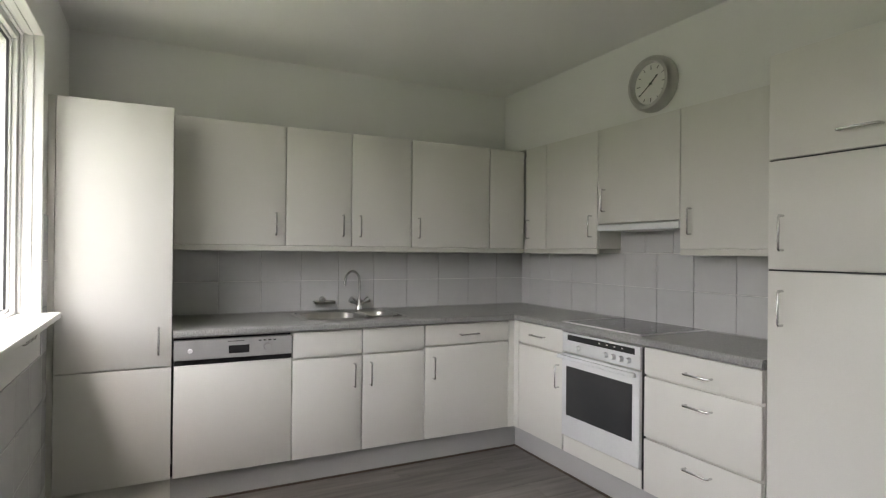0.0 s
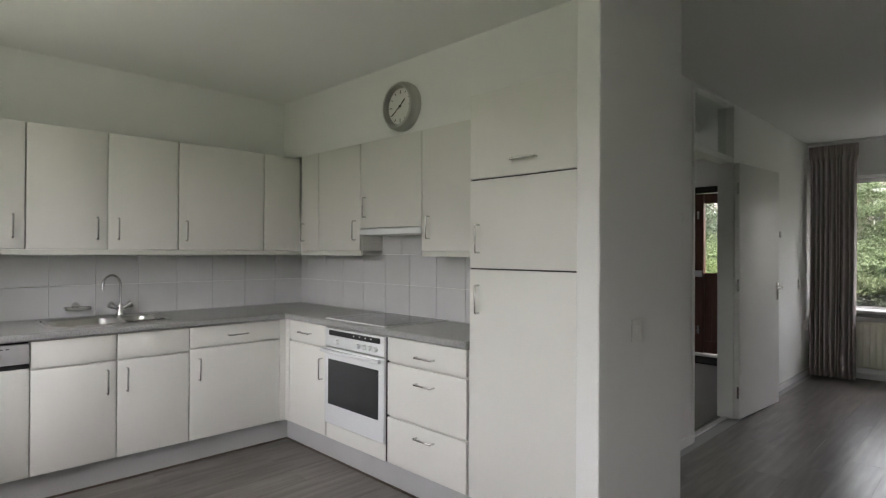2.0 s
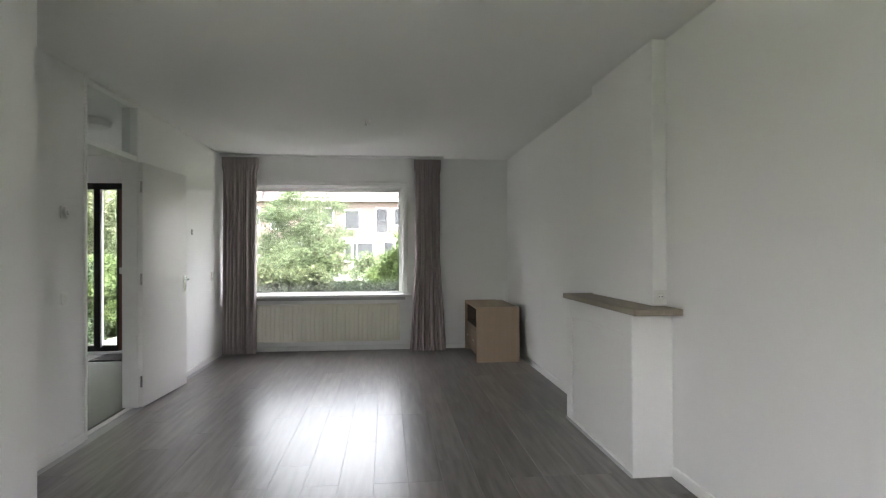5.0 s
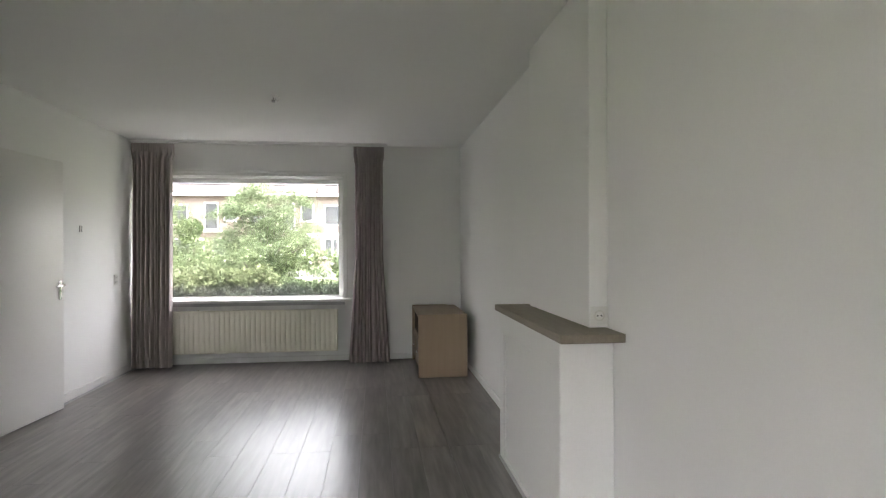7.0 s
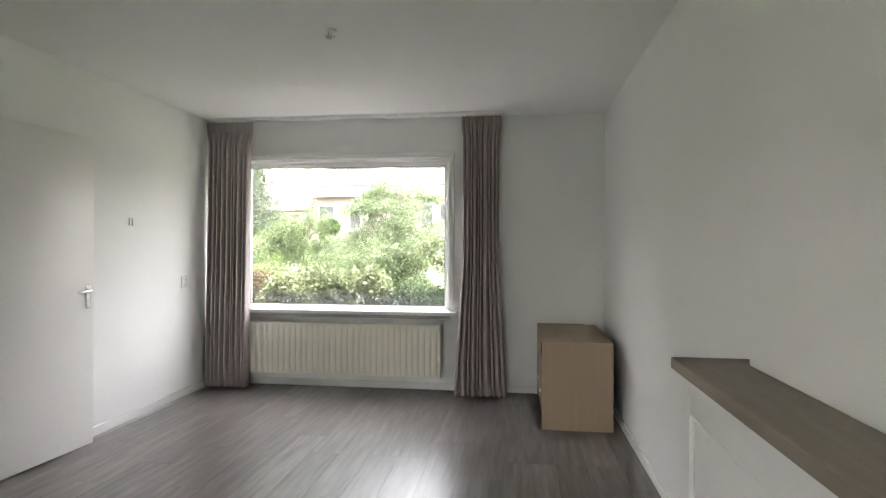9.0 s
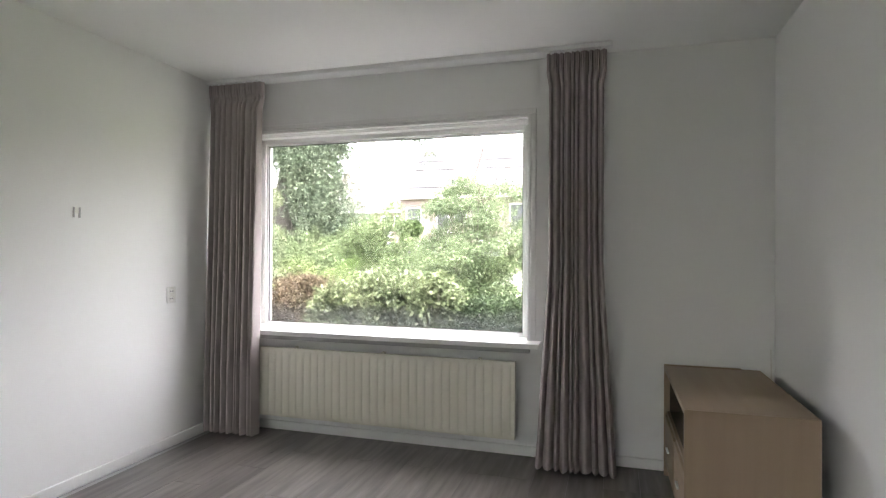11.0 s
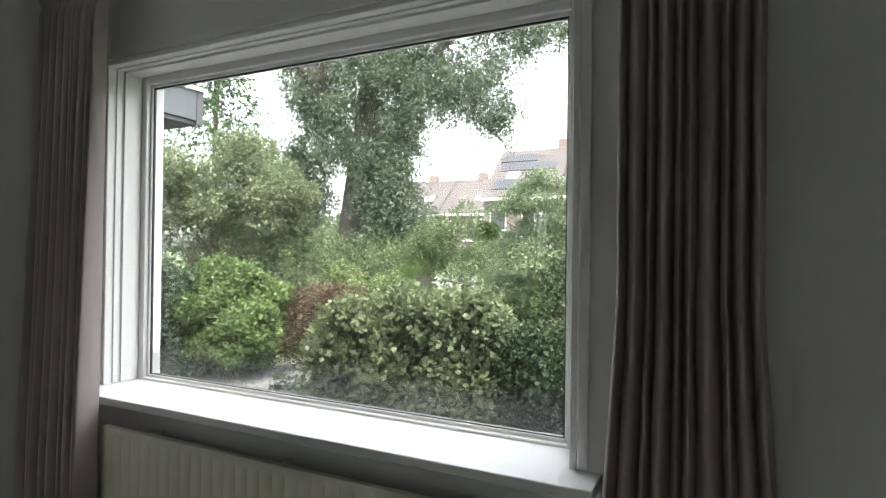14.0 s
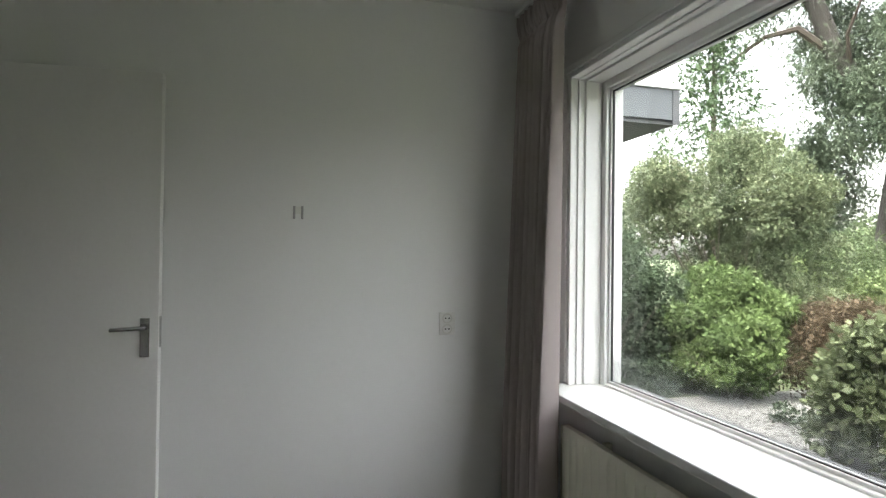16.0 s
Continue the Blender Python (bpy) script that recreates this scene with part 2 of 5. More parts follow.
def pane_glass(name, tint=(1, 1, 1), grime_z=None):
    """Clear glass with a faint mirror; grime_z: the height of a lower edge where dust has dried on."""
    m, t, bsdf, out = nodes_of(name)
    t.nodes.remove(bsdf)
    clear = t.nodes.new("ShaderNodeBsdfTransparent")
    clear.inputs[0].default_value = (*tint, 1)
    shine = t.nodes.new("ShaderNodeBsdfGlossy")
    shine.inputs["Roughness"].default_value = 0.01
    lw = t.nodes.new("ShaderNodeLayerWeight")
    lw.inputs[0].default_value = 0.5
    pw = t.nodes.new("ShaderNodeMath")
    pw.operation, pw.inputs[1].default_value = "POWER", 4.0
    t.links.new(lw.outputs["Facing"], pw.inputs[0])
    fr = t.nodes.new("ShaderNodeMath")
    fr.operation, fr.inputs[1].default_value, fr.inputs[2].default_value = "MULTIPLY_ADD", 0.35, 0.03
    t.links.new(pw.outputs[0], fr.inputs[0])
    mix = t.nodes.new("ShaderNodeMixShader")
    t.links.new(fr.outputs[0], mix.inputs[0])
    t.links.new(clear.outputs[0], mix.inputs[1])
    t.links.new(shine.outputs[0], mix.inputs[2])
    last = mix
    if grime_z is not None:
        v = mapped(t)
        sep = t.nodes.new("ShaderNodeSeparateXYZ")
        t.links.new(v, sep.inputs[0])
        smear = noise_tex(t, v, 5.0, 4)
        rise = t.nodes.new("ShaderNodeMath")
        rise.operation, rise.inputs[1].default_value, rise.inputs[2].default_value = "MULTIPLY_ADD", 0.18, grime_z - 0.02
        t.links.new(smear, rise.inputs[0])
        gap = t.nodes.new("ShaderNodeMath")
        gap.operation = "SUBTRACT"
        t.links.new(rise.outputs[0], gap.inputs[0])
        t.links.new(sep.outputs[2], gap.inputs[1])
        edge = t.nodes.new("ShaderNodeMapRange")
        edge.inputs["From Min"].default_value, edge.inputs["From Max"].default_value = -0.045, 0.03
        edge.inputs["To Min"].default_value, edge.inputs["To Max"].default_value = 0.02, 0.3
        t.links.new(gap.outputs[0], edge.inputs["Value"])
        dust = t.nodes.new("ShaderNodeBsdfDiffuse")
        dust.inputs[0].default_value = (0.22, 0.23, 0.235, 1)
        last = t.nodes.new("ShaderNodeMixShader")
        t.links.new(edge.outputs[0], last.inputs[0])
        t.links.new(mix.outputs[0], last.inputs[1])
        t.links.new(dust.outputs[0], last.inputs[2])
    t.links.new(last.outputs[0], out.inputs[0])
    return m


def foliage(name, dark, mid, light, gloss=0.45, through_light=0.34):
    """Leaves: each leaf its own green, a little light passing through."""
    m, t, bsdf, out = nodes_of(name)
    geo = t.nodes.new("ShaderNodeNewGeometry")
    dark = tuple(b + (a - b) * 0.65 for a, b in zip(dark, mid))
    light = tuple(b + (a - b) * 0.38 for a, b in zip(light, mid))
    c = ramp(t, geo.outputs["Random Per Island"], [(0.0, dark), (0.5, mid), (1.0, light)])
    patch = noise_tex(t, mapped(t), 1.1, 3)
    c = blend(t, c, ramp(t, patch, [(0.3, (0.7, 0.74, 0.7)), (0.7, (1.15, 1.12, 1.05))]), 1.0, "MULTIPLY")
    t.links.new(c, bsdf.inputs["Base Color"])
    bsdf.inputs["Roughness"].default_value = gloss + 0.15
    bsdf.inputs["Specular IOR Level"].default_value = 0.12
    thin = t.nodes.new("ShaderNodeBsdfTranslucent")
    t.links.new(c, thin.inputs[0])
    mix = t.nodes.new("ShaderNodeMixShader")
    mix.inputs[0].default_value = through_light
    t.links.new(bsdf.outputs[0], mix.inputs[1])
    t.links.new(thin.outputs[0], mix.inputs[2])
    t.links.new(mix.outputs[0], out.inputs[0])
    return m


LAMINATE = laminate()
WORKTOP = speckled_top()
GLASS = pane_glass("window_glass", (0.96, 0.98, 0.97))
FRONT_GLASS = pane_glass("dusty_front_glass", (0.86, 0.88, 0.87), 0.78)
LEAF_PRIVET = foliage("privet_leaves", (0.018, 0.031, 0.016), (0.036, 0.055, 0.026), (0.082, 0.109, 0.058), 0.3)
LEAF_HEDGE = foliage("hedge_leaves", (0.054, 0.068, 0.037), (0.112, 0.138, 0.074), (0.190, 0.216, 0.126), 0.4)
LEAF_DRY = foliage("dry_hedge_leaves", (0.060, 0.048, 0.030), (0.106, 0.079, 0.053), (0.164, 0.130, 0.088), 0.6)
LEAF_LAUREL = foliage("fresh_laurel_leaves", (0.050, 0.080, 0.028), (0.100, 0.146, 0.056), (0.190, 0.248, 0.105), 0.35)
LEAF_IVY = foliage("dark_climber_leaves", (0.030, 0.050, 0.030), (0.054, 0.080, 0.046), (0.115, 0.150, 0.092), 0.4)
LEAF_SHRUB = foliage("pale_shrub_leaves", (0.055, 0.078, 0.044), (0.132, 0.162, 0.094), (0.350, 0.355, 0.240), 0.5)
LEAF_WILLOW = foliage("willow_leaves", (0.068, 0.094, 0.064), (0.138, 0.174, 0.123), (0.240, 0.281, 0.211), 0.5)
LEAF_TREE = foliage("garden_tree_leaves", (0.071, 0.096, 0.053), (0.131, 0.171, 0.099), (0.224, 0.269, 0.166), 0.45)
LEAF_BANK = foliage("shrub_bank_leaves", (0.058, 0.085, 0.043), (0.120, 0.158, 0.083), (0.221, 0.265, 0.149), 0.5)
LEAF_LIGHT = foliage("low_shrub_leaves", (0.081, 0.116, 0.049), (0.152, 0.196, 0.088), (0.245, 0.291, 0.146), 0.5)
LEAF_SPRUCE = foliage("spruce_needles", (0.041, 0.068, 0.033), (0.075, 0.114, 0.061), (0.121, 0.162, 0.095), 0.6, 0.1)
BLADE = foliage("lawn_blades", (0.049, 0.087, 0.026), (0.095, 0.145, 0.049), (0.166, 0.211, 0.089), 0.6)
BLADE_DRY = foliage("seed_heads", (0.135, 0.117, 0.072), (0.234, 0.198, 0.135), (0.342, 0.297, 0.225), 0.7)
LAVENDER = foliage("lavender_spikes", (0.081, 0.072, 0.081), (0.135, 0.108, 0.126), (0.189, 0.162, 0.180), 0.7)


# ---- mesh helpers ----
def box(bm, x0, x1, y0, y1, z0, z1, edge=0.0, seg=1):
    made = bmesh.ops.create_cube(bm, size=1.0, matrix=Matrix.Translation(((x0 + x1) / 2, (y0 + y1) / 2, (z0 + z1) / 2)) @ Matrix.Diagonal((abs(x1 - x0), abs(y1 - y0), abs(z1 - z0), 1)))
    if edge:
        edges = list({e for v in made["verts"] for e in v.link_edges})
        bmesh.ops.bevel(bm, geom=edges, offset=edge, segments=seg, affect="EDGES", profile=0.5)
    return bm


def boxes(*rows, edge=0.0, seg=1):
    bm = bmesh.new()
    for r in rows:
        box(bm, *r, edge=edge, seg=seg)
    return bm


def disc(bm, centre, axis, r0, r1, length, seg=24):
    """A cylinder or cone from centre along axis."""
    a = Vector(axis).normalized()
    m = Matrix.Translation(Vector(centre) + a * length / 2) @ a.to_track_quat("Z", "Y").to_matrix().to_4x4()
    bmesh.ops.create_cone(bm, cap_ends=True, segments=seg, radius1=r0, radius2=r1, depth=length, matrix=m)
    return bm


def tube(bm, pts, radii, seg=8, caps=True):
    """A round tube along points; radii is one number or one per point."""
    pts = [Vector(p) for p in pts]
    if isinstance(radii, (int, float)):
        radii = [radii] * len(pts)
    rings = []
    side = None
    for i, p in enumerate(pts):
        way = (pts[min(i + 1, len(pts) - 1)] - pts[max(i - 1, 0)]).normalized()
        if side is None:
            side = way.orthogonal().normalized()
        side = (side - way * side.dot(way)).normalized()
        up = way.cross(side)
        rings.append([bm.verts.new(p + (side * math.cos(a) + up * math.sin(a)) * radii[i]) for a in (2 * math.pi * k / seg for k in range(seg))])
    for a, b in zip(rings, rings[1:]):
        for k in range(seg):
            bm.faces.new((a[k], a[(k + 1) % seg], b[(k + 1) % seg], b[k]))
    if caps:
        bm.faces.new(list(reversed(rings[0])))
        bm.faces.new(rings[-1])
    return bm


def mesh_of(name, bm, mat, smooth=False):
    bmesh.ops.recalc_face_normals(bm, faces=bm.faces[:])
    me = bpy.data.meshes.new(name)
    bm.to_mesh(me)
    bm.free()
    me.materials.append(mat)
    if smooth:
        for p in me.polygons:
            p.use_smooth = True
        me.set_sharp_from_angle(angle=radians(40))
    return me


def part(name, bm, mat, parent, label="", smooth=False, at=None):
    ob = new(name, mesh_of(name, bm, mat, smooth))
    ob.parent = parent
    if at is not None:
        ob.matrix_basis = at
    return tagged(ob, label)


def thing(name, label, category, m=None, group="", kind=""):
    ob = new(name)
    ob.empty_display_size = 0.1
    ob.matrix_basis = m or Matrix.Identity(4)
    return tagged(ob, label, category, group, kind)


def setting(name, bm, mat, label="", category="", smooth=False):
    return tagged(new(name, mesh_of(name, bm, mat, smooth)), label, category, "", "structure")


def quads(name, verts, mat, parent=None):
    """A mesh of loose four-sided leaves from an (n, 4, 3) array."""
    n = len(verts)
    me = bpy.data.meshes.new(name)
    me.vertices.add(n * 4)
    me.vertices.foreach_set("co", verts.reshape(-1).astype(np.float32))
    me.loops.add(n * 4)
    me.loops.foreach_set("vertex_index", np.arange(n * 4, dtype=np.int32))
    me.polygons.add(n)
    me.polygons.foreach_set("loop_start", np.arange(0, n * 4, 4, dtype=np.int32))
    me.update(calc_edges=True)
    me.materials.append(mat)
    ob = new(name, me)
    ob.parent = parent
    return ob


# ---- room shell ----
XL, XR, YR, YF, YK, ZC = -0.60, 5.63, -2.56, 5.25, 0.46, 2.48
XW, YP, XP = 1.998, 0.66, 2.444

floor = setting("floor", boxes((XL - 0.3, XR + 0.3, YR - 0.3, YF + 0.3, -0.25, -0.012)), GROUT, "grey-brown laminate floor boards laid towards the window", "floor")
setting("floor_hall", boxes((XL, 1.9, YP, YF + 0.05, -0.010, 0.0)), HALL_FLOOR, "dark grey smooth hall floor", "floor")
setting("ceiling", boxes((XL - 0.3, XR + 0.3, YR - 0.3, YF + 0.3, ZC, ZC + 0.2)), CEILING, "flat white painted ceiling", "ceiling")
setting("wall_east", boxes((XR, XR + 0.2, YR - 0.3, YF + 0.3, -0.2, ZC)), PAINT, "plain white painted side wall", "wall")
wall_west = setting("wall_west", boxes((XL - 0.2, XL, YR - 0.3, YF + 0.3, -0.2, ZC)), PAINT, "white painted kitchen wall with tiled splashback", "wall")
WX0, WX1, WZ0, WZ1 = 2.19, 4.275, 0.70, 2.14
setting("wall_north", boxes((1.9, WX0, YF, YF + 0.28, -0.2, ZC), (WX1, XR, YF, YF + 0.28, -0.2, ZC), (WX0, WX1, YF, YF + 0.28, -0.2, WZ0), (WX0, WX1, YF, YF + 0.28, WZ1, ZC)), PAINT, "white wall around the large front window", "wall")
setting("wall_north_hall", boxes((XL, -0.30, YF + 0.05, YF + 0.28, -0.2, ZC), (1.62, 1.898, YF + 0.05, YF + 0.28, -0.2, ZC), (-0.30, 1.62, YF + 0.05, YF + 0.28, 2.14, ZC), (-0.30, 1.62, YF + 0.05, YF + 0.28, -0.2, 0.03)), PAINT, "white hall wall around the front door", "wall")
KX0, KX1, RX0, RX1 = 0.15, 1.95, 3.05, 4.15
wall_south = setting("wall_south", boxes((XL, KX0, YR - 0.25, YR, -0.2, ZC), (KX0, KX1, YR - 0.25, YR, -0.2, 0.975), (KX0, KX1, YR - 0.25, YR, 2.2, ZC), (KX1, RX0, YR - 0.25, YR, -0.2, ZC), (RX0, RX1, YR - 0.25, YR, -0.2, 0.85), (RX0, RX1, YR - 0.25, YR, 2.15, ZC), (RX1, XR, YR - 0.25, YR, -0.2, ZC)), PAINT, "white back wall with garden windows, tiled beside the kitchen", "wall")
wall_kitchen = setting("wall_kitchen", boxes((XL, XP - 0.1, YK, YP, -0.011, ZC)), PAINT, "white wall behind the cooker with tiled splashback", "wall")
setting("wall_stub", boxes((XP - 0.1, XP, -0.09, YP, -0.011, ZC), edge=0.004), PAINT, "white painted wall end beside the tall fridge unit", "wall")
DY0, DY1 = 1.93, 2.765
setting("wall_hall", boxes((1.898, XW, YP, DY0, -0.011, ZC), (1.898, XW, DY1, YF, -0.011, ZC)), PAINT, "white wall between living room and hall", "wall")


setting("wall_bulkhead", boxes((XL, XP - 0.1, 0.29, YK, 2.024, ZC)), PAINT, "white boxed-in wall strip above the cooker wall units", "wall")


def skirting(name, x0, x1, y0, y1):
    setting(name, boxes((x0, x1, y0, y1, 0.0, 0.062), edge=0.004, seg=2), TRIM, "low white painted skirting board", "baseboard")


skirting("baseboard_hall_wall", XW, XW + 0.014, YP, DY0)
skirting("baseboard_hall_wall_front", XW, XW + 0.014, DY1 + 0.06, YF)
skirting("baseboard_front", XW + 0.015, XR - 0.015, YF - 0.014, YF)
skirting("baseboard_side_front", XR - 0.014, XR, 2.06, YF)
skirting("baseboard_side_rear", XR - 0.014, XR, YR, 0.925)
skirting("baseboard_rear", KX1, XR - 0.015, YR, YR + 0.014)
skirting("baseboard_stub", XP, XP + 0.012, -0.09, YP)


# ---- front window of the living room ----
def window_unit(name, label, x0, x1, z0, z1, y_in, y_glass, glass, width=0.065):
    """A fixed pane in a stepped white frame."""
    w = thing(name, label, "window", pose((x0 + x1) / 2, y_in, z0), kind="structure")
    cx = (x0 + x1) / 2
    hw, h, g = (x1 - x0) / 2, z1 - z0, (y_glass - y_in)
    s = 1 if g > 0 else -1
    for nm, a, b, c, d in (("lining", -hw, -hw + 0.022, 0, h), ("lining", hw - 0.022, hw, 0, h), ("lining", -hw + 0.022, hw - 0.022, h - 0.022, h)):
        part(nm, boxes((a, b, -0.006 * s, g - 0.035 * s, c, d), edge=0.003), TRIM, w)
    t, q = 0.022, width
    for nm, a, b, c, d in (("window_frame", -hw + 0.003, -hw + t + q - 0.022, 0.0, h), ("window_frame", hw - t - q + 0.022, hw - 0.003, 0.0, h), ("window_frame", -hw + q, hw - q, h - q, h - 0.003), ("window_frame", -hw + q, hw - q, 0.0, 0.03)):
        part(nm, boxes((a, b, g - 0.04 * s, g + 0.05 * s, c, d), edge=0.004, seg=2), TRIM, w)
    for a, b, raised in ((0.03, 0.052, 0.007), (0.066, abs(g) - 0.042, 0.012)):
        y0, y1 = a * s, b * s
        part("moulding", boxes((-hw + 0.0221, -hw + 0.022 + raised, y0, y1, 0.022, h - 0.022), edge=0.0025, seg=2), TRIM, w)
        part("moulding", boxes((hw - 0.022 - raised, hw - 0.0221, y0, y1, 0.022, h - 0.022), edge=0.0025, seg=2), TRIM, w)
        part("moulding", boxes((-hw + 0.0225 + raised, hw - 0.0225 - raised, y0, y1, h - 0.022 - raised, h - 0.0221), edge=0.0025, seg=2), TRIM, w)
    k = q - 0.002
    for a, b, c, d in ((-hw + k + 0.014, -hw + k + 0.019, 0.042, h - k - 0.014), (hw - k - 0.019, hw - k - 0.014, 0.042, h - k - 0.014), (-hw + k + 0.019, hw - k - 0.019, h - k - 0.019, h - k - 0.014), (-hw + k + 0.019, hw - k - 0.019, 0.042, 0.045)):
        part("gasket", boxes((a, b, g - 0.013 * s, g - 0.004 * s, c, d)), GASKET, w, "thin black glazing seal")
    for a, b, c, d in ((-hw + k, -hw + k + 0.014, 0.03, h - k), (hw - k - 0.014, hw - k, 0.03, h - k), (-hw + k, hw - k, h - k - 0.014, h - k), (-hw + k, hw - k, 0.028, 0.042)):
        part("glazing_bead", boxes((a, b, g - 0.022 * s, g - 0.006 * s, c, d), edge=0.002), TRIM, w)
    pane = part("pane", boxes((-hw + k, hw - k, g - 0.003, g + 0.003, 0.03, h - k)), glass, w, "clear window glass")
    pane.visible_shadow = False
    return w


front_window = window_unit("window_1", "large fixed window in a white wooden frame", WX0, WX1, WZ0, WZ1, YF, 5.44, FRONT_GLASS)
part("window_sill", boxes((-1.075, 1.11, -0.132, 0.155, -0.012, 0.020), edge=0.005, seg=3), TRIM, front_window, "deep white painted sill")
# Added strip; its grey stands in for the shadow under the sill.
part("sill_shade_strip", boxes((-1.05, 1.04, -0.03, -0.001, -0.055, -0.013), edge=0.002), PLINTH, front_window, "added grey strip with the shadow under the sill in its colour")
part("outer_sill", boxes((-1.04, 1.04, 0.24, 0.34, -0.03, 0.0), edge=0.004), SLATE, front_window)
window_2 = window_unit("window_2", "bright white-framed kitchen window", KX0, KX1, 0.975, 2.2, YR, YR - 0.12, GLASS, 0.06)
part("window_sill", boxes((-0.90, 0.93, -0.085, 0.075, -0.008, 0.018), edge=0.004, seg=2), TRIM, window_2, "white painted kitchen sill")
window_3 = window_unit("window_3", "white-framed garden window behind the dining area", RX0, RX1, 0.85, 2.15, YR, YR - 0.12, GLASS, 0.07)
part("window_sill", boxes((-0.58, 0.58, -0.085, 0.06, -0.01, 0.014), edge=0.004, seg=2), TRIM, window_3)
for i in range(3):
    hk = thing("towel_hook", "small chrome hook under the kitchen sill", "hook", pose(0.62 - 0.07 * i, YR, 0.935), "hooks under the sill")
    part("plate", boxes((-0.008, 0.008, 0.0, 0.004, -0.02, 0.02), edge=0.001), CHROME, hk)
    part("prong", tube(bmesh.new(), [(0, 0.003, 0.0), (0, 0.022, -0.012), (0, 0.036, -0.008), (0, 0.04, 0.008)], 0.003, 6), CHROME, hk)

casing = thing("trim_window", "white painted casing around the front window", "window casing", pose(0, YF, 0), kind="structure")
part("side_casing", boxes((WX0 - 0.032, WX0 - 0.001, -0.013, 0.0, WZ0 + 0.03, WZ1), edge=0.003), TRIM, casing)
part("side_casing", boxes((WX1 + 0.001, WX1 + 0.032, -0.013, 0.0, WZ0 + 0.03, WZ1), edge=0.003), TRIM, casing)
part("head_casing", boxes((WX0 - 0.032, WX1 + 0.032, -0.013, 0.0, WZ1 + 0.001, WZ1 + 0.034), edge=0.003), TRIM, casing)

# ---- hall door, lining and transom ----
door_1 = thing("door_1", "white flush interior door standing open against the wall", "door", pose(2.042, 2.704, 0, 0, 0, 85.8), kind="structure")
part("leaf", boxes((0, 0.83, -0.02, 0.02, 0.012, 2.0), edge=0.003, seg=2), LACQUER, door_1, smooth=True)
for s in (-1, 1):
    hd = part("door_handle", boxes((0.765, 0.8, 0.0205 * s, 0.027 * s, 0.895, 1.045), edge=0.003, seg=2), CHROME, door_1, "matt aluminium lever on a long plate")
    reach = 0.062 if s < 0 else 0.038
    part("lever", tube(bmesh.new(), [(0.783, 0.026 * s, 1.01), (0.783, (reach - 0.007) * s, 1.01), (0.773, reach * s, 1.01), (0.672, reach * s, 1.004)], [0.009, 0.009, 0.0095, 0.008], 10), CHROME, hd, smooth=True)
for z in (0.22, 1.05, 1.80):
    part("hinge", disc(bmesh.new(), (-0.008, -0.012, z - 0.045), (0, 0, 1), 0.008, 0.008, 0.09, 10), CHROME, door_1)
part("strike_plate", boxes((0.8305, 0.833, -0.01, 0.01, 0.93, 1.05)), CHROME, door_1)
lining = thing("door_frame", "white door lining with a glazed transom above", "door frame", pose(1.898, DY0, 0), kind="structure")
dw = DY1 - DY0
part("jamb", boxes((-0.012, 0.112, 0.0, 0.03, 0.0, ZC - 0.002), edge=0.003), TRIM, lining)
part("jamb", boxes((-0.012, 0.112, dw - 0.03, dw, 0.0, ZC - 0.002), edge=0.003), TRIM, lining)
part("transom_bar", boxes((0.0, 0.106, 0.03, dw - 0.03, 2.01, 2.055), edge=0.003), TRIM, lining)
part("head", boxes((0.0, 0.106, 0.03, dw - 0.03, ZC - 0.03, ZC - 0.003), edge=0.003), TRIM, lining)
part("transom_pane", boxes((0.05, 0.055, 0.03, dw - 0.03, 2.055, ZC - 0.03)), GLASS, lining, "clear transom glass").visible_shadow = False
part("threshold", boxes((0.035, 0.075, 0.03, dw - 0.03, 0.0, 0.008), edge=0.002), ALU, lining, "pale metal threshold strip")

# ---- front door at the end of the hall ----
fd = thing("door_2", "brown wooden front door beside dark-framed glass side panels", "front door", pose(0.0, 5.40, 0.03), kind="structure")
for a, b in ((-0.30, -0.22), (0.38, 0.46), (0.655, 0.677), (1.55, 1.62)):
    part("post", boxes((a, b, -0.045, 0.055, 0.0, 2.11), edge=0.004), DARK_FRAME, fd)
part("head_rail", boxes((-0.22, 1.55, -0.045, 0.055, 2.03, 2.11), edge=0.003), DARK_FRAME, fd)
part("bottom_rail", boxes((-0.22, 0.655, -0.045, 0.055, 0.0, 0.07), edge=0.003), DARK_FRAME, fd)
part("edge_strip", boxes((0.461, 0.482, -0.05, -0.006, 0.05, 2.03)), ALU, fd, "pale metal strip")
for a, b in ((-0.22, 0.38), (0.483, 0.655)):
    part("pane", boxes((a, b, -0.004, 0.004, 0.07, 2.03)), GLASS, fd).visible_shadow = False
leaf = part("leaf", boxes((0.68, 0.815, -0.048, 0.028, 0.01, 2.02), (1.43, 1.545, -0.028, 0.028, 0.01, 2.02), (0.815, 1.43, -0.028, 0.028, 1.90, 2.02), (0.815, 1.43, -0.028, 0.028, 0.88, 1.02), (0.815, 1.43, -0.028, 0.028, 0.01, 0.16), edge=0.003), DOOR_WOOD, fd)
for i in range(7):
    a = 0.815 + i * 0.088
    part("board", boxes((a, a + 0.085, -0.014, 0.014, 0.16, 0.88), edge=0.004), DOOR_WOOD, leaf)
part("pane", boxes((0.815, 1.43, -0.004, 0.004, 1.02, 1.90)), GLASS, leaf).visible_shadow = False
part("lock", boxes((0.70, 0.80, -0.075, -0.0485, 0.97, 1.05), edge=0.004), ALU, leaf, "pale lock case")
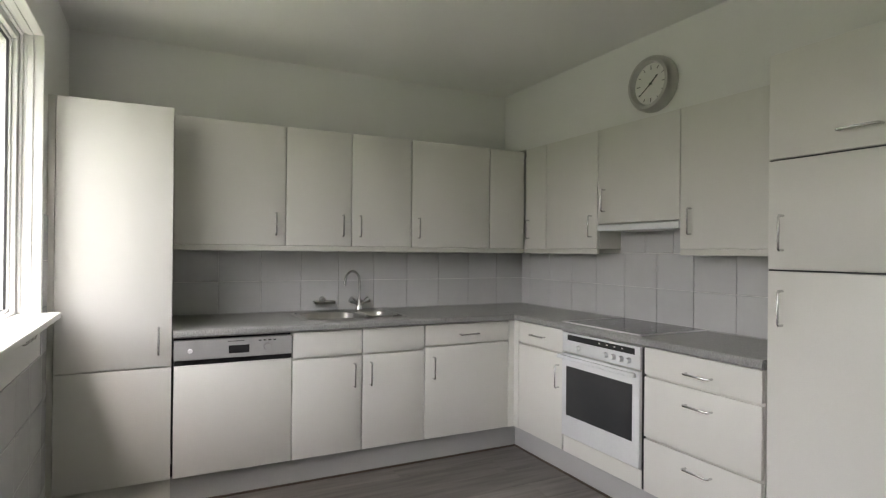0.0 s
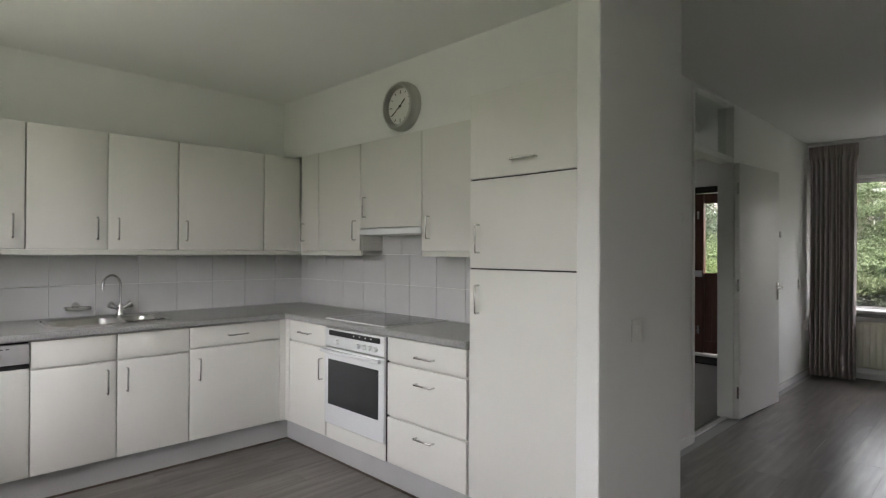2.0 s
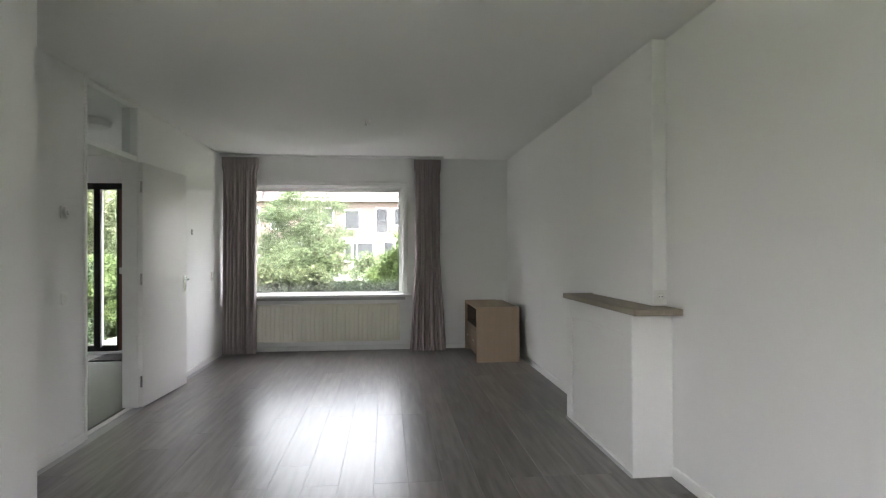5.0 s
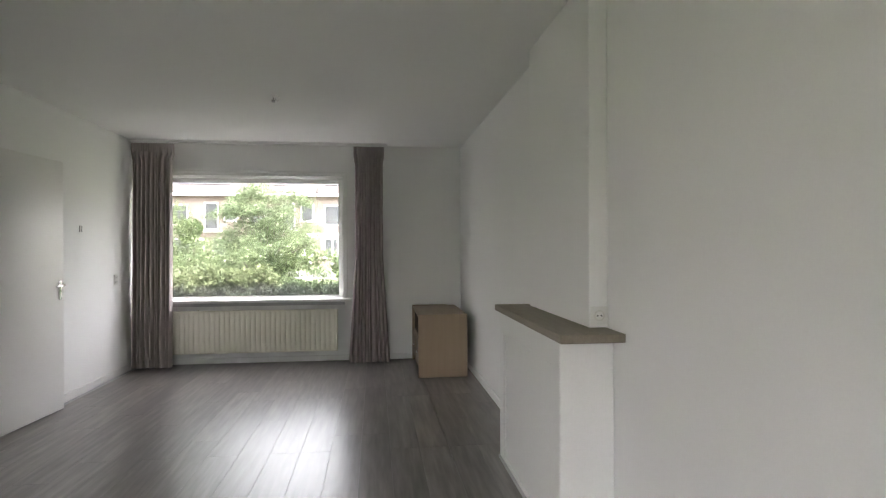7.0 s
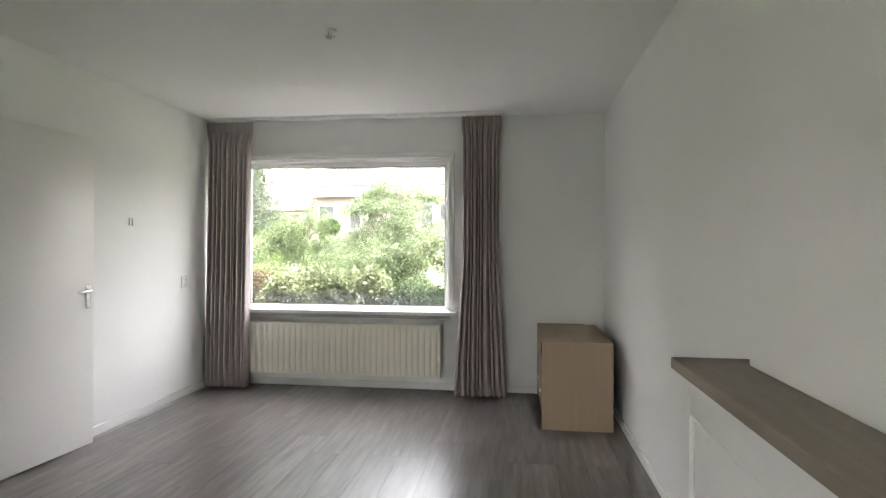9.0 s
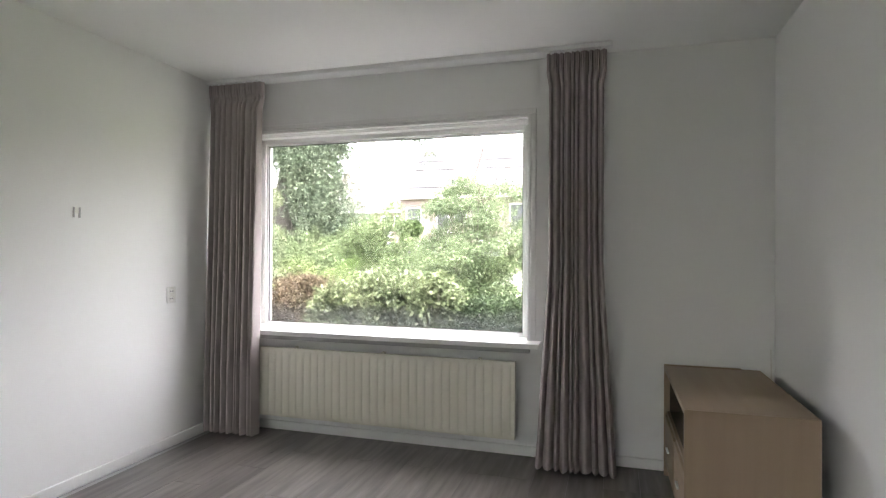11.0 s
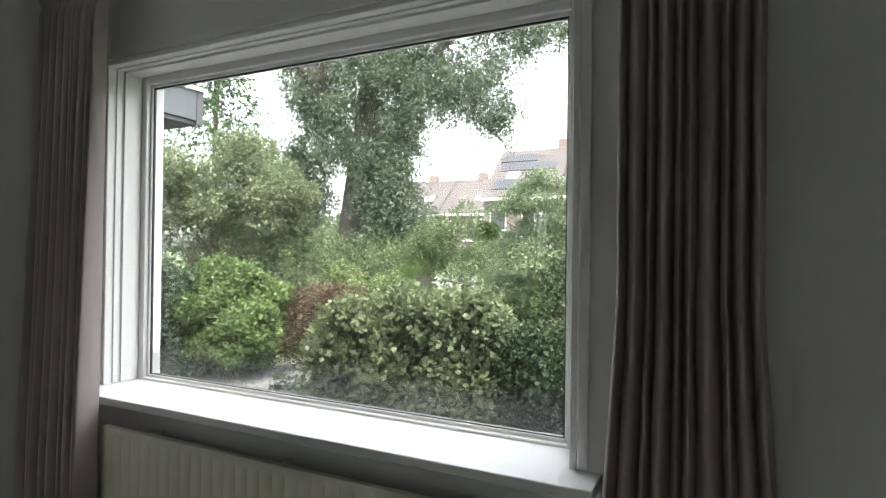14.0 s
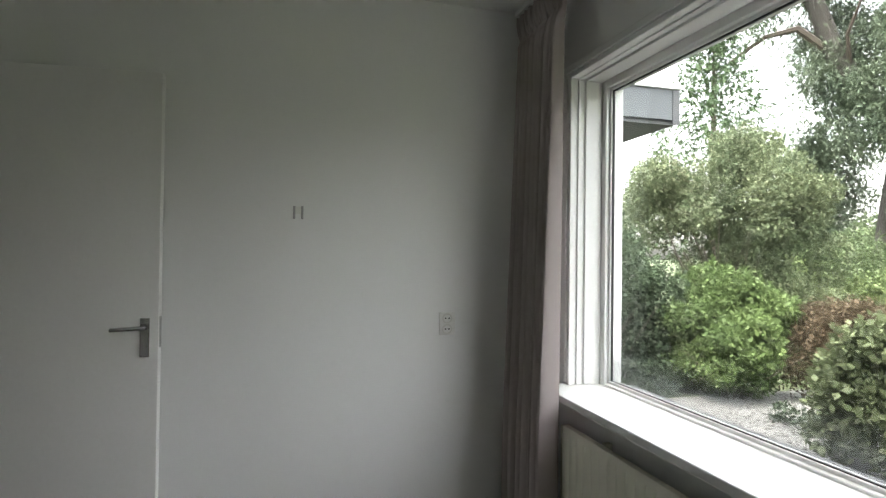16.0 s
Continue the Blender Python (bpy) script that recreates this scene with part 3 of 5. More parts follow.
for z in (0.3, 1.75):
    part("bolt", boxes((0.735, 0.765, -0.06, -0.0485, z - 0.05, z + 0.05), edge=0.003), CHROME, leaf)
dm = thing("doormat", "dark brown coir doormat inside the front door", "doormat", pose(0.95, 5.03, 0.0))
part("pile", boxes((-0.36, 0.36, -0.22, 0.22, 0.001, 0.016), edge=0.005), MAT_FIBRE, dm)
hl = thing("ceiling_light", "flat round unlit hall ceiling light", "ceiling light", pose(1.35, 3.3, ZC))
part("base", disc(bmesh.new(), (0, 0, 0), (0, 0, -1), 0.16, 0.16, 0.02, 32), PLASTIC, hl)
part("shade", disc(disc(bmesh.new(), (0, 0, -0.02), (0, 0, -1), 0.19, 0.17, 0.05, 32), (0, 0, -0.07), (0, 0, -1), 0.17, 0.10, 0.02, 32), PLASTIC, hl, smooth=True)

# ---- kitchen ----
def bar_handle(parent, x, z, length, upright):
    """A slim chrome bow handle on a front at local y = 0, facing -y."""
    h = length / 2
    if upright:
        pts = [(x, 0.0, z - h), (x, -0.024, z - h), (x, -0.029, z - h + 0.006), (x, -0.029, z + h - 0.006), (x, -0.024, z + h), (x, 0.0, z + h)]
    else:
        pts = [(x - h, 0.0, z), (x - h, -0.024, z), (x - h + 0.006, -0.029, z), (x + h - 0.006, -0.029, z), (x + h, -0.024, z), (x + h, 0.0, z)]
    part("handle", tube(bmesh.new(), pts, 0.0048, 8), CHROME, parent, "slim chrome bow handle", True)


def cabinet(name, label, m, w, depth, z0, z1, fronts, group, category="cabinet"):
    """fronts: (kind, x0, x1, z0, z1, handle) with handle None, ('v', x, z) or ('h', x, z)."""
    c = thing(name, label, category, m, group)
    part("body", boxes((0.001, w - 0.001, 0.021, depth, z0, z1), edge=0.001), CARCASS, c)
    for kind, a, b, lo, hi, hd in fronts:
        f = part(kind, boxes((a + 0.0032, b - 0.0032, 0.0, 0.018, lo + 0.0032, hi - 0.0032), edge=0.002, seg=2), FRONT, c, smooth=True)
        if hd:
            bar_handle(f, hd[1], hd[2], 0.128, hd[0] == "v")
    return c


def left(y):
    return pose(0.045, y, 0, 0, 0, 90)


def left_up(y):
    return pose(-0.28, y, 0, 0, 0, 90)


def right(x):
    return pose(x, -0.04, 0)


def right_up(x):
    return pose(x, 0.26, 0)


BASE, WALLS = "kitchen base units", "kitchen wall units"
cabinet("tall_cabinet", "tall off-white larder cabinet with two doors beside the window", left(-2.53), 0.485, 0.63, 0.02, 1.965,
        [("door", 0, 0.485, 0.145, 0.698, None), ("door", 0, 0.485, 0.698, 1.965, ("v", 0.426, 0.828))], "tall kitchen units")
cabinet("sink_cabinet", "off-white base unit with two doors under the sink", left(-1.465), 0.783, 0.60, 0.145, 0.833,
        [("false_drawer", 0, 0.392, 0.69, 0.833, None), ("false_drawer", 0.392, 0.783, 0.69, 0.833, None),
         ("door", 0, 0.392, 0.145, 0.684, ("v", 0.345, 0.575)), ("door", 0.392, 0.783, 0.145, 0.684, ("v", 0.442, 0.575))], BASE)
cabinet("corner_base_cabinet", "off-white base unit with drawer and door in the corner", left(-0.682), 0.598, 0.60, 0.145, 0.833,
        [("drawer_front", 0, 0.598, 0.706, 0.833, ("h", 0.30, 0.765)), ("door", 0, 0.598, 0.145, 0.700, ("v", 0.057, 0.573))], BASE)
part("filler", boxes((0.0, 0.09, 0.0, 0.018, 0.145, 0.833), edge=0.002), FRONT, thing("corner_filler", "narrow off-white filler strip in the kitchen corner", "filler panel", right(0.0)))
fp = thing("larder_filler", "narrow off-white filler between larder cabinet and wall", "filler panel", left(-2.56))
part("filler", boxes((0.001, 0.029, 0.012, 0.03, 0.0, 1.965)), CARCASS, fp)
part("filler", boxes((0.0, 0.044, 0.0, 0.018, 0.145, 0.833), edge=0.002), FRONT, thing("corner_filler", "narrow off-white filler strip in the kitchen corner", "filler panel", left(-0.084)))
cabinet("narrow_base_cabinet", "narrow off-white base unit with drawer and door beside the oven", right(0.092), 0.442, 0.48, 0.145, 0.833,
        [("drawer_front", 0, 0.442, 0.70, 0.833, ("h", 0.21, 0.766)), ("door", 0, 0.442, 0.145, 0.694, ("v", 0.406, 0.562))], BASE)
cabinet("drawer_cabinet", "off-white base unit with three drawers beside the oven", right(1.135), 0.59, 0.48, 0.145, 0.833,
        [("drawer_front", 0, 0.59, 0.70, 0.833, ("h", 0.306, 0.752)), ("drawer_front", 0, 0.59, 0.405, 0.694, ("h", 0.306, 0.614)), ("drawer_front", 0, 0.59, 0.145, 0.399, ("h", 0.306, 0.337))], BASE)
cabinet("fridge_cabinet", "tall off-white unit with built-in fridge and three doors", right(1.738), 0.597, 0.49, 0.02, 2.033,
        [("door", 0, 0.597, 0.145, 1.2165, ("v", 0.06, 1.077)), ("door", 0, 0.597, 1.2185, 1.6305, ("v", 0.06, 1.357)), ("door", 0, 0.597, 1.6315, 2.033, ("h", 0.318, 1.703))], "tall kitchen units")
fridge = bpy.data.objects["fridge_cabinet"]
for lo, hi in ((1.2145, 1.2205), (1.6292, 1.6328)):
    part("door_seal", boxes((0.004, 0.593, 0.006, 0.0205, lo, hi)), BLACK, fridge, "dark rubber seal between the doors")
for i, (y0, y1, hx) in enumerate(((-2.04, -1.443, 0.54), (-1.443, -1.042, 0.345), (-1.042, -0.636, 0.055), (-0.636, -0.04, 0.05), (-0.04, 0.256, None))):
    cabinet("wall_cabinet", "off-white wall unit above the sink run", left_up(y0), y1 - y0, 0.315, 1.30, 2.0,
            [("door", 0, y1 - y0, 1.298, 2.002, ("v", hx, 1.425) if hx else None)], WALLS)
for x0, x1, hx, lo in ((-0.275, -0.035, 0.047, 1.298), (-0.035, 0.473, 0.458, 1.298), (0.473, 1.078, 0.063, 1.447), (1.078, 1.736, 0.068, 1.298)):
    cabinet("wall_cabinet", "off-white wall unit over the extractor hood" if lo > 1.4 else "off-white wall unit above the cooker run", right_up(x0), x1 - x0, 0.195, lo + 0.002, 2.018,
            [("door", 0, x1 - x0, lo, 2.02, ("v", hx, lo + 0.14))], WALLS)
pel = thing("light_pelmet", "pale strip under the wall units", "trim")
part("strip", boxes((-0.30, -0.285, -2.04, 0.26, 1.268, 1.298), edge=0.002), CARCASS, pel)
part("strip", boxes((-0.285, 0.473, 0.266, 0.281, 1.268, 1.298), edge=0.002), CARCASS, pel)
part("strip", boxes((1.078, 1.736, 0.266, 0.281, 1.268, 1.298), edge=0.002), CARCASS, pel)
ul = thing("under_cabinet_light", "slim unlit strip light under the wall units", "strip light", pose(-0.52, -0.45, 1.275))
part("housing", boxes((-0.03, 0.03, -0.28, 0.28, -0.012, 0.022), edge=0.004), PLASTIC, ul)
hood = thing("extractor_hood", "slim white built-under extractor hood", "extractor hood", right_up(0.476))
part("body", boxes((0, 0.6, 0.02, 0.19, 1.41, 1.447), edge=0.003), ENAMEL, hood)
part("front_rail", boxes((0, 0.6, -0.004, 0.02, 1.405, 1.443), edge=0.004), ENAMEL, hood)
part("filter", boxes((0.03, 0.57, 0.03, 0.18, 1.403, 1.409), edge=0.001), STEEL, hood, "grey metal grease filter")
pl = thing("kitchen_plinth", "grey laminate plinth under the base units", "plinth")
part("board", boxes((-0.016, 0.0, -2.53, 0.0, 0.0, 0.143), edge=0.001), PLINTH, pl)
part("board", boxes((0.0, 2.335, 0.0, 0.016, 0.0, 0.143), edge=0.001), PLINTH, pl)
part("seal", boxes((0.0, 0.008, -2.53, -0.008, 0.0, 0.010)), SHADE_AND_SEAL, pl)
part("seal", boxes((0.0, 2.335, -0.008, 0.0, 0.0, 0.010)), SHADE_AND_SEAL, pl)

# worktop with a rounded front edge and an opening for the sink bowl
SY0, SY1, SX0, SX1 = -1.36, -0.75, -0.50, -0.06


def rounded_run(bm, x0, x1, y0, y1, z0, z1, front):
    """A worktop length; front is the side whose edge is rounded."""
    made = bmesh.ops.create_cube(bm, size=1.0, matrix=Matrix.Translation(((x0 + x1) / 2, (y0 + y1) / 2, (z0 + z1) / 2)) @ Matrix.Diagonal((x1 - x0, y1 - y0, z1 - z0, 1)))
    pick = []
    for e in {e for v in made["verts"] for e in v.link_edges}:
        a, b = (v.co for v in e.verts)
        if front == "x" and abs(a.x - x1) < 1e-4 and abs(b.x - x1) < 1e-4 and abs(a.z - b.z) < 1e-4:
            pick.append(e)
        if front == "y" and abs(a.y - y0) < 1e-4 and abs(b.y - y0) < 1e-4 and abs(a.z - b.z) < 1e-4:
            pick.append(e)
    bmesh.ops.bevel(bm, geom=pick, offset=0.013, segments=4, affect="EDGES", profile=0.5)


wt = thing("worktop", "speckled grey laminate worktop with rounded edge", "worktop")
bm = bmesh.new()
rounded_run(bm, SX1, 0.068, -2.042, -0.062, 0.835, 0.875, "x")
box(bm, XL, SX0, -2.042, YK, 0.835, 0.875)
box(bm, SX0, SX1, -2.042, SY0, 0.835, 0.875)
box(bm, SX0, SX1, SY1, YK, 0.835, 0.875)
rounded_run(bm, SX1, 1.736, -0.062, YK, 0.835, 0.875, "y")
part("top", bm, WORKTOP, wt, smooth=True)
part("back_strip", boxes((XL + 0.008, XL + 0.02, -2.04, YK - 0.02, 0.875, 0.879), (XL + 0.02, 1.736, YK - 0.02, YK - 0.008, 0.875, 0.879)), GROUT, wt, "grey sealing strip")


def rounded_rect(x0, x1, y0, y1, r, n=6):
    pts = []
    for cx, cy, a0 in ((x1 - r, y1 - r, 0), (x0 + r, y1 - r, 90), (x0 + r, y0 + r, 180), (x1 - r, y0 + r, 270)):
        for k in range(n + 1):
            a = radians(a0 + 90 * k / n)
            pts.append((cx + r * math.cos(a), cy + r * math.sin(a)))
    return pts


def loft(bm, rings):
    loops = [[bm.verts.new(p) for p in ring] for ring in rings]
    for a, b in zip(loops, loops[1:]):
        for k in range(len(a)):
            bm.faces.new((a[k], a[(k + 1) % len(a)], b[(k + 1) % len(b)], b[k]))
    return loops


sink = thing("kitchen_sink", "stainless steel inset sink with large and small bowl", "sink", pose(0, 0, 0.875))


def bowl(x0, x1, y0, y1, depth):
    bm = bmesh.new()
    rings = []
    for grow, z in ((0.014, 0.001), (0.010, 0.004), (0.0, 0.003), (-0.006, -0.004), (-0.012, -depth + 0.02), (-0.03, -depth)):
        rings.append([(x, y, z) for x, y in rounded_rect(x0 - grow, x1 + grow, y0 - grow, y1 + grow, 0.07)])
    loops = loft(bm, rings)
    bm.faces.new(loops[-1])
    part("bowl", bm, STEEL, sink, smooth=True)
    part("drain", disc(bmesh.new(), ((x0 + x1) / 2, (y0 + y1) / 2, -depth + 0.001), (0, 0, 1), 0.035, 0.032, 0.004, 20), CHROME, sink)


bowl(-0.45, -0.105, -1.335, -0.985, 0.15)
bowl(-0.43, -0.16, -0.955, -0.775, 0.09)
bm = bmesh.new()
edge_in = rounded_rect(SX0 + 0.004, SX1 - 0.004, SY0 + 0.004, SY1 - 0.004, 0.08)
edge_out = rounded_rect(SX0 - 0.016, SX1 + 0.016, SY0 - 0.016, SY1 + 0.016, 0.095)
loft(bm, [[(x, y, 0.0005) for x, y in edge_out], [(x, y, 0.003) for x, y in edge_out], [(x, y, 0.004) for x, y in edge_in]])
part("rim", bm, STEEL, sink, smooth=True)
part("drainer", boxes((SX0 + 0.002, -0.466, SY0 + 0.03, SY1 - 0.03, -0.002, 0.0005), (-0.089, SX1 - 0.002, SY0 + 0.03, SY1 - 0.03, -0.002, 0.0005), (-0.466, -0.089, -0.969, -0.967, -0.002, 0.0005)), STEEL, sink)

tap = thing("mixer_tap", "chrome swan-neck mixer tap with two cross handles", "tap", pose(-0.525, -0.905, 0.879))
part("base", disc(disc(bmesh.new(), (0, 0, 0), (0, 0, 1), 0.026, 0.022, 0.02, 20), (0, 0, 0.02), (0, 0, 1), 0.02, 0.016, 0.05, 20), CHROME, tap, smooth=True)
arc = [(0, 0, 0.06), (0, 0, 0.19)] + [(0.028 * (1 - math.cos(a)), -0.058 * (1 - math.cos(a)), 0.19 + 0.068 * math.sin(a)) for a in (math.pi * k / 12 for k in range(1, 13))] + [(0.056, -0.117, 0.165)]
part("spout", tube(bmesh.new(), arc, 0.0078, 12), CHROME, tap, smooth=True)
for s in (-1, 1):
    arm = part("handle", tube(bmesh.new(), [(0, 0, 0.035), (0.008, 0.045 * s, 0.06)], [0.012, 0.014], 12), CHROME, tap, smooth=True)
    part("knob", disc(bmesh.new(), (0.008, 0.043 * s, 0.058), (0.15, 0.85 * s, 0.5), 0.019, 0.022, 0.026, 14), CHROME, arm, smooth=True)
soap = thing("soap_dish", "small chrome soap dish on the tiles", "soap dish", pose(XL + 0.012, -1.14, 0.93))
bm = bmesh.new()
rings = [[(x + 0.055, y, z) for x, y in rounded_rect(-0.045 - g, 0.045 + g, -0.07 - g, 0.07 + g, 0.03)] for g, z in ((0.0, 0.012), (0.003, 0.012), (-0.002, -0.004), (-0.02, -0.008))]
bm.faces.new(loft(bm, rings)[-1])
part("dish", bm, CHROME, soap, smooth=True)
part("bracket", disc(bmesh.new(), (0, 0, 0.018), (1, 0, 0), 0.022, 0.016, 0.03, 16), CHROME, soap, smooth=True)

# dishwasher
dwm = thing("dishwasher", "built-in dishwasher with grey control panel and off-white front", "dishwasher", left(-2.04))
part("body", boxes((0.003, 0.572, 0.03, 0.58, 0.15, 0.828)), BLACK, dwm)
part("door", boxes((0.003, 0.572, 0.0, 0.02, 0.147, 0.695), edge=0.003, seg=2), FRONT, dwm, smooth=True)
cp = part("control_panel", boxes((0.002, 0.573, -0.006, 0.03, 0.722, 0.82), edge=0.004, seg=2), PANEL_STEEL, dwm, "grey metal control panel")
part("display", boxes((0.255, 0.355, -0.0085, -0.0062, 0.745, 0.785), edge=0.001), BLACK, cp)
part("knob", disc(bmesh.new(), (0.075, -0.006, 0.768), (0, -1, 0), 0.012, 0.010, 0.01, 18), ALU, cp)
part("dial", disc(bmesh.new(), (0.445, -0.006, 0.768), (0, -1, 0), 0.019, 0.017, 0.012, 24), PANEL_STEEL, cp, smooth=True)
for i in range(4):
    part("button", boxes((0.40 + 0.025 * i, 0.414 + 0.025 * i, -0.0085, -0.0062, 0.80, 0.806)), BLACK, cp)
part("mark", boxes((0.25, 0.33, -0.0075, -0.0062, 0.805, 0.808)), BLACK, cp)
part("grip_recess", boxes((0.003, 0.572, 0.008, 0.03, 0.698, 0.72)), BLACK, dwm)

# oven and hob
ov = thing("oven", "white built-under oven with smoked glass door", "oven", right(0.54))
part("body", boxes((0.004, 0.586, 0.02, 0.48, 0.15, 0.828)), CARCASS, ov)
pan = part("control_panel", boxes((0.004, 0.58, -0.012, 0.02, 0.718, 0.826), edge=0.004, seg=2), ENAMEL, ov, smooth=True)
part("display_strip", boxes((0.05, 0.55, -0.0145, -0.0125, 0.785, 0.816), edge=0.001), BLACK, pan)
for x in (0.145, 0.355, 0.41, 0.462, 0.512):
    kn = part("knob", disc(bmesh.new(), (x, -0.012, 0.752), (0, -1, 0), 0.015, 0.0125, 0.022, 20), ENAMEL, pan, smooth=True)
for x in (0.30, 0.355, 0.41, 0.462):
    part("indicator", boxes((x, x + 0.012, -0.0155, -0.0147, 0.80, 0.806)), PLASTIC, pan)
dr = part("door", boxes((0.004, 0.58, -0.014, 0.02, 0.245, 0.708), edge=0.004, seg=2), ENAMEL, ov, smooth=True)
part("window", boxes((0.045, 0.538, -0.017, -0.0145, 0.365, 0.64), edge=0.001), OVEN_GLASS, dr, "smoked black oven glass")
part("handle", boxes((0.0, 0.578, -0.05, -0.03, 0.682, 0.702), (0.02, 0.045, -0.032, -0.0145, 0.684, 0.70), (0.535, 0.56, -0.032, -0.0145, 0.684, 0.70), edge=0.005, seg=2), ENAMEL, dr, smooth=True)
part("drawer_front", boxes((0.004, 0.584, 0.0, 0.018, 0.147, 0.238), edge=0.0025), FRONT, ov)
part("side_gap", boxes((0.582, 0.594, 0.004, 0.018, 0.15, 0.826)), BLACK, ov)
hob = thing("ceramic_hob", "black ceramic hob with thin metal rim on the worktop", "hob", pose(0.81, 0.215, 0.876))
part("rim", boxes((-0.295, 0.295, -0.245, -0.236, 0, 0.006), (-0.295, 0.295, 0.236, 0.245, 0, 0.006), (-0.295, -0.286, -0.236, 0.236, 0, 0.006), (0.286, 0.295, -0.236, 0.236, 0, 0.006)), ALU, hob)
part("glass", boxes((-0.286, 0.286, -0.236, 0.236, 0, 0.0045)), HOB, hob)
for x, y, r in ((-0.15, -0.11, 0.09), (0.15, -0.11, 0.075), (-0.15, 0.11, 0.075), (0.15, 0.11, 0.09)):
    bm = bmesh.new()
    loft(bm, [[(x + q * math.cos(a), y + q * math.sin(a), 0.0048) for a in (2 * math.pi * k / 32 for k in range(32))] for q in (r, r - 0.003)])
    part("cooking_zone", bm, PANEL_STEEL, hob)

# wall clock
ck = thing("wall_clock", "round wall clock with wide grey metal rim", "clock", pose(0.89, 0.29, 2.19) @ Matrix.Diagonal((0.8, 0.9, 0.8, 1)))
bm = bmesh.new()
loft(bm, [[(r * math.cos(a), y, r * math.sin(a)) for a in (2 * math.pi * k / 48 for k in range(48))] for r, y in ((0.185, 0.0), (0.19, -0.02), (0.185, -0.055), (0.17, -0.075), (0.15, -0.078), (0.14, -0.06), (0.138, -0.045))])
part("rim", bm, STEEL, ck, "wide brushed grey rim", True)
part("face", disc(bmesh.new(), (0, -0.03, 0), (0, -1, 0), 0.142, 0.142, 0.012, 48), PLASTIC, ck, "white dial with black bars")
for k in range(12):
    a = math.pi * k / 6
    big = 0.03 if k % 3 == 0 else 0.02
    part("hour_mark", tube(bmesh.new(), [(math.sin(a) * 0.125, -0.0435, math.cos(a) * 0.125), (math.sin(a) * (0.125 - big), -0.0435, math.cos(a) * (0.125 - big))], 0.0022, 6), BLACK, ck)
for nm, deg, ln, r in (("hour_hand", 50, 0.075, 0.004), ("minute_hand", 236, 0.115, 0.003), ("second_hand", 236, 0.06, 0.0015)):
    a = radians(deg)
    part(nm, tube(bmesh.new(), [(-math.sin(a) * 0.02, -0.048, -math.cos(a) * 0.02), (math.sin(a) * ln, -0.048, math.cos(a) * ln)], r, 6), BLACK, ck)
part("hub", disc(bmesh.new(), (0, -0.042, 0), (0, -1, 0), 0.008, 0.007, 0.012, 16), BLACK, ck)


# ---- switches and sockets ----
def wall_plate(name, label, category, m, w, h, rocker=None, sockets=()):
    """A plate on a wall; local -y faces the room."""
    p = thing(name, label, category, m)
    part("plate", boxes((-w / 2, w / 2, -0.009, -0.003, -h / 2, h / 2), edge=0.0025, seg=2), PLASTIC, p, smooth=True)
    # Added spacer, coloured grey to give the shadow line round the plate.
    part("gap_shade", boxes((-w / 2 + 0.004, w / 2 - 0.004, -0.003, 0.0, -h / 2 + 0.004, h / 2 - 0.004)), PLINTH, p, "grey spacer with the shadow behind the plate put into its colour")
    if rocker:
        part("rocker", boxes((-rocker[0] / 2, rocker[0] / 2, -0.015, -0.0092, -rocker[1] / 2, rocker[1] / 2), edge=0.002), PLASTIC, p)
    for z in sockets:
        bm = bmesh.new()
        loft(bm, [[(r * math.cos(a), y, z + r * math.sin(a)) for a in (2 * math.pi * k / 24 for k in range(24))] for r, y in ((0.024, -0.0092), (0.023, -0.0115), (0.019, -0.0115), (0.017, -0.0095))])
        part("socket_ring", bm, CARCASS, p, smooth=True)
        for s in (-1, 1):
            part("pin_hole", disc(bmesh.new(), (0.0085 * s, -0.0094, z), (0, -1, 0), 0.0038, 0.0038, 0.001, 10), BLACK, p)
    return p


wall_plate("light_switch", "white rocker switch on the wall end", "switch", pose(XP, 0.203, 0.976, 0, 0, 90), 0.08, 0.098, (0.036, 0.056))
wall_plate("light_switch", "small white switch beside the hall door", "switch", pose(XW, 1.694, 0.977, 0, 0, 90), 0.06, 0.08, (0.03, 0.045))
wall_plate("power_socket", "white double wall socket near the curtain", "socket", pose(XW, 4.729, 0.985, 0, 0, 90), 0.075, 0.105, None, (0.025, -0.025))
wall_plate("power_socket", "white wall socket on the chimney breast above the mantel", "socket", pose(5.588, 0.99, 1.004), 0.078, 0.078, None, (0.0,))
th = thing("thermostat", "round white room thermostat", "thermostat", pose(XW, 1.69, 1.524, 0, 0, 90))
part("base", boxes((-0.04, 0.04, -0.012, 0.0, -0.04, 0.04), edge=0.006, seg=2), PLASTIC, th)
part("dial", disc(disc(bmesh.new(), (0, -0.012, 0), (0, -1, 0), 0.036, 0.032, 0.018, 28), (0, -0.03, 0), (0, -1, 0), 0.02, 0.016, 0.01, 28), ALU, th, smooth=True)
wb = thing("wall_bracket", "small grey metal bracket fixed to the wall", "bracket", pose(XW, 4.051, 1.48, 0, 0, 90))
for x in (-0.017, 0.017):
    part("strip", boxes((x - 0.005, x + 0.005, -0.006, 0.0, -0.028, 0.028), edge=0.001), PANEL_STEEL, wb)
part("back_plate", boxes((-0.0118, 0.0118, -0.003, 0.0, -0.006, 0.026)), PLASTIC, wb)
hk = thing("ceiling_hook", "bare lamp hook with terminal block on the ceiling", "lamp hook", pose(3.864, 3.14, ZC))
part("rose", disc(bmesh.new(), (0, 0, 0), (0, 0, -1), 0.028, 0.024, 0.012, 20), PLASTIC, hk)
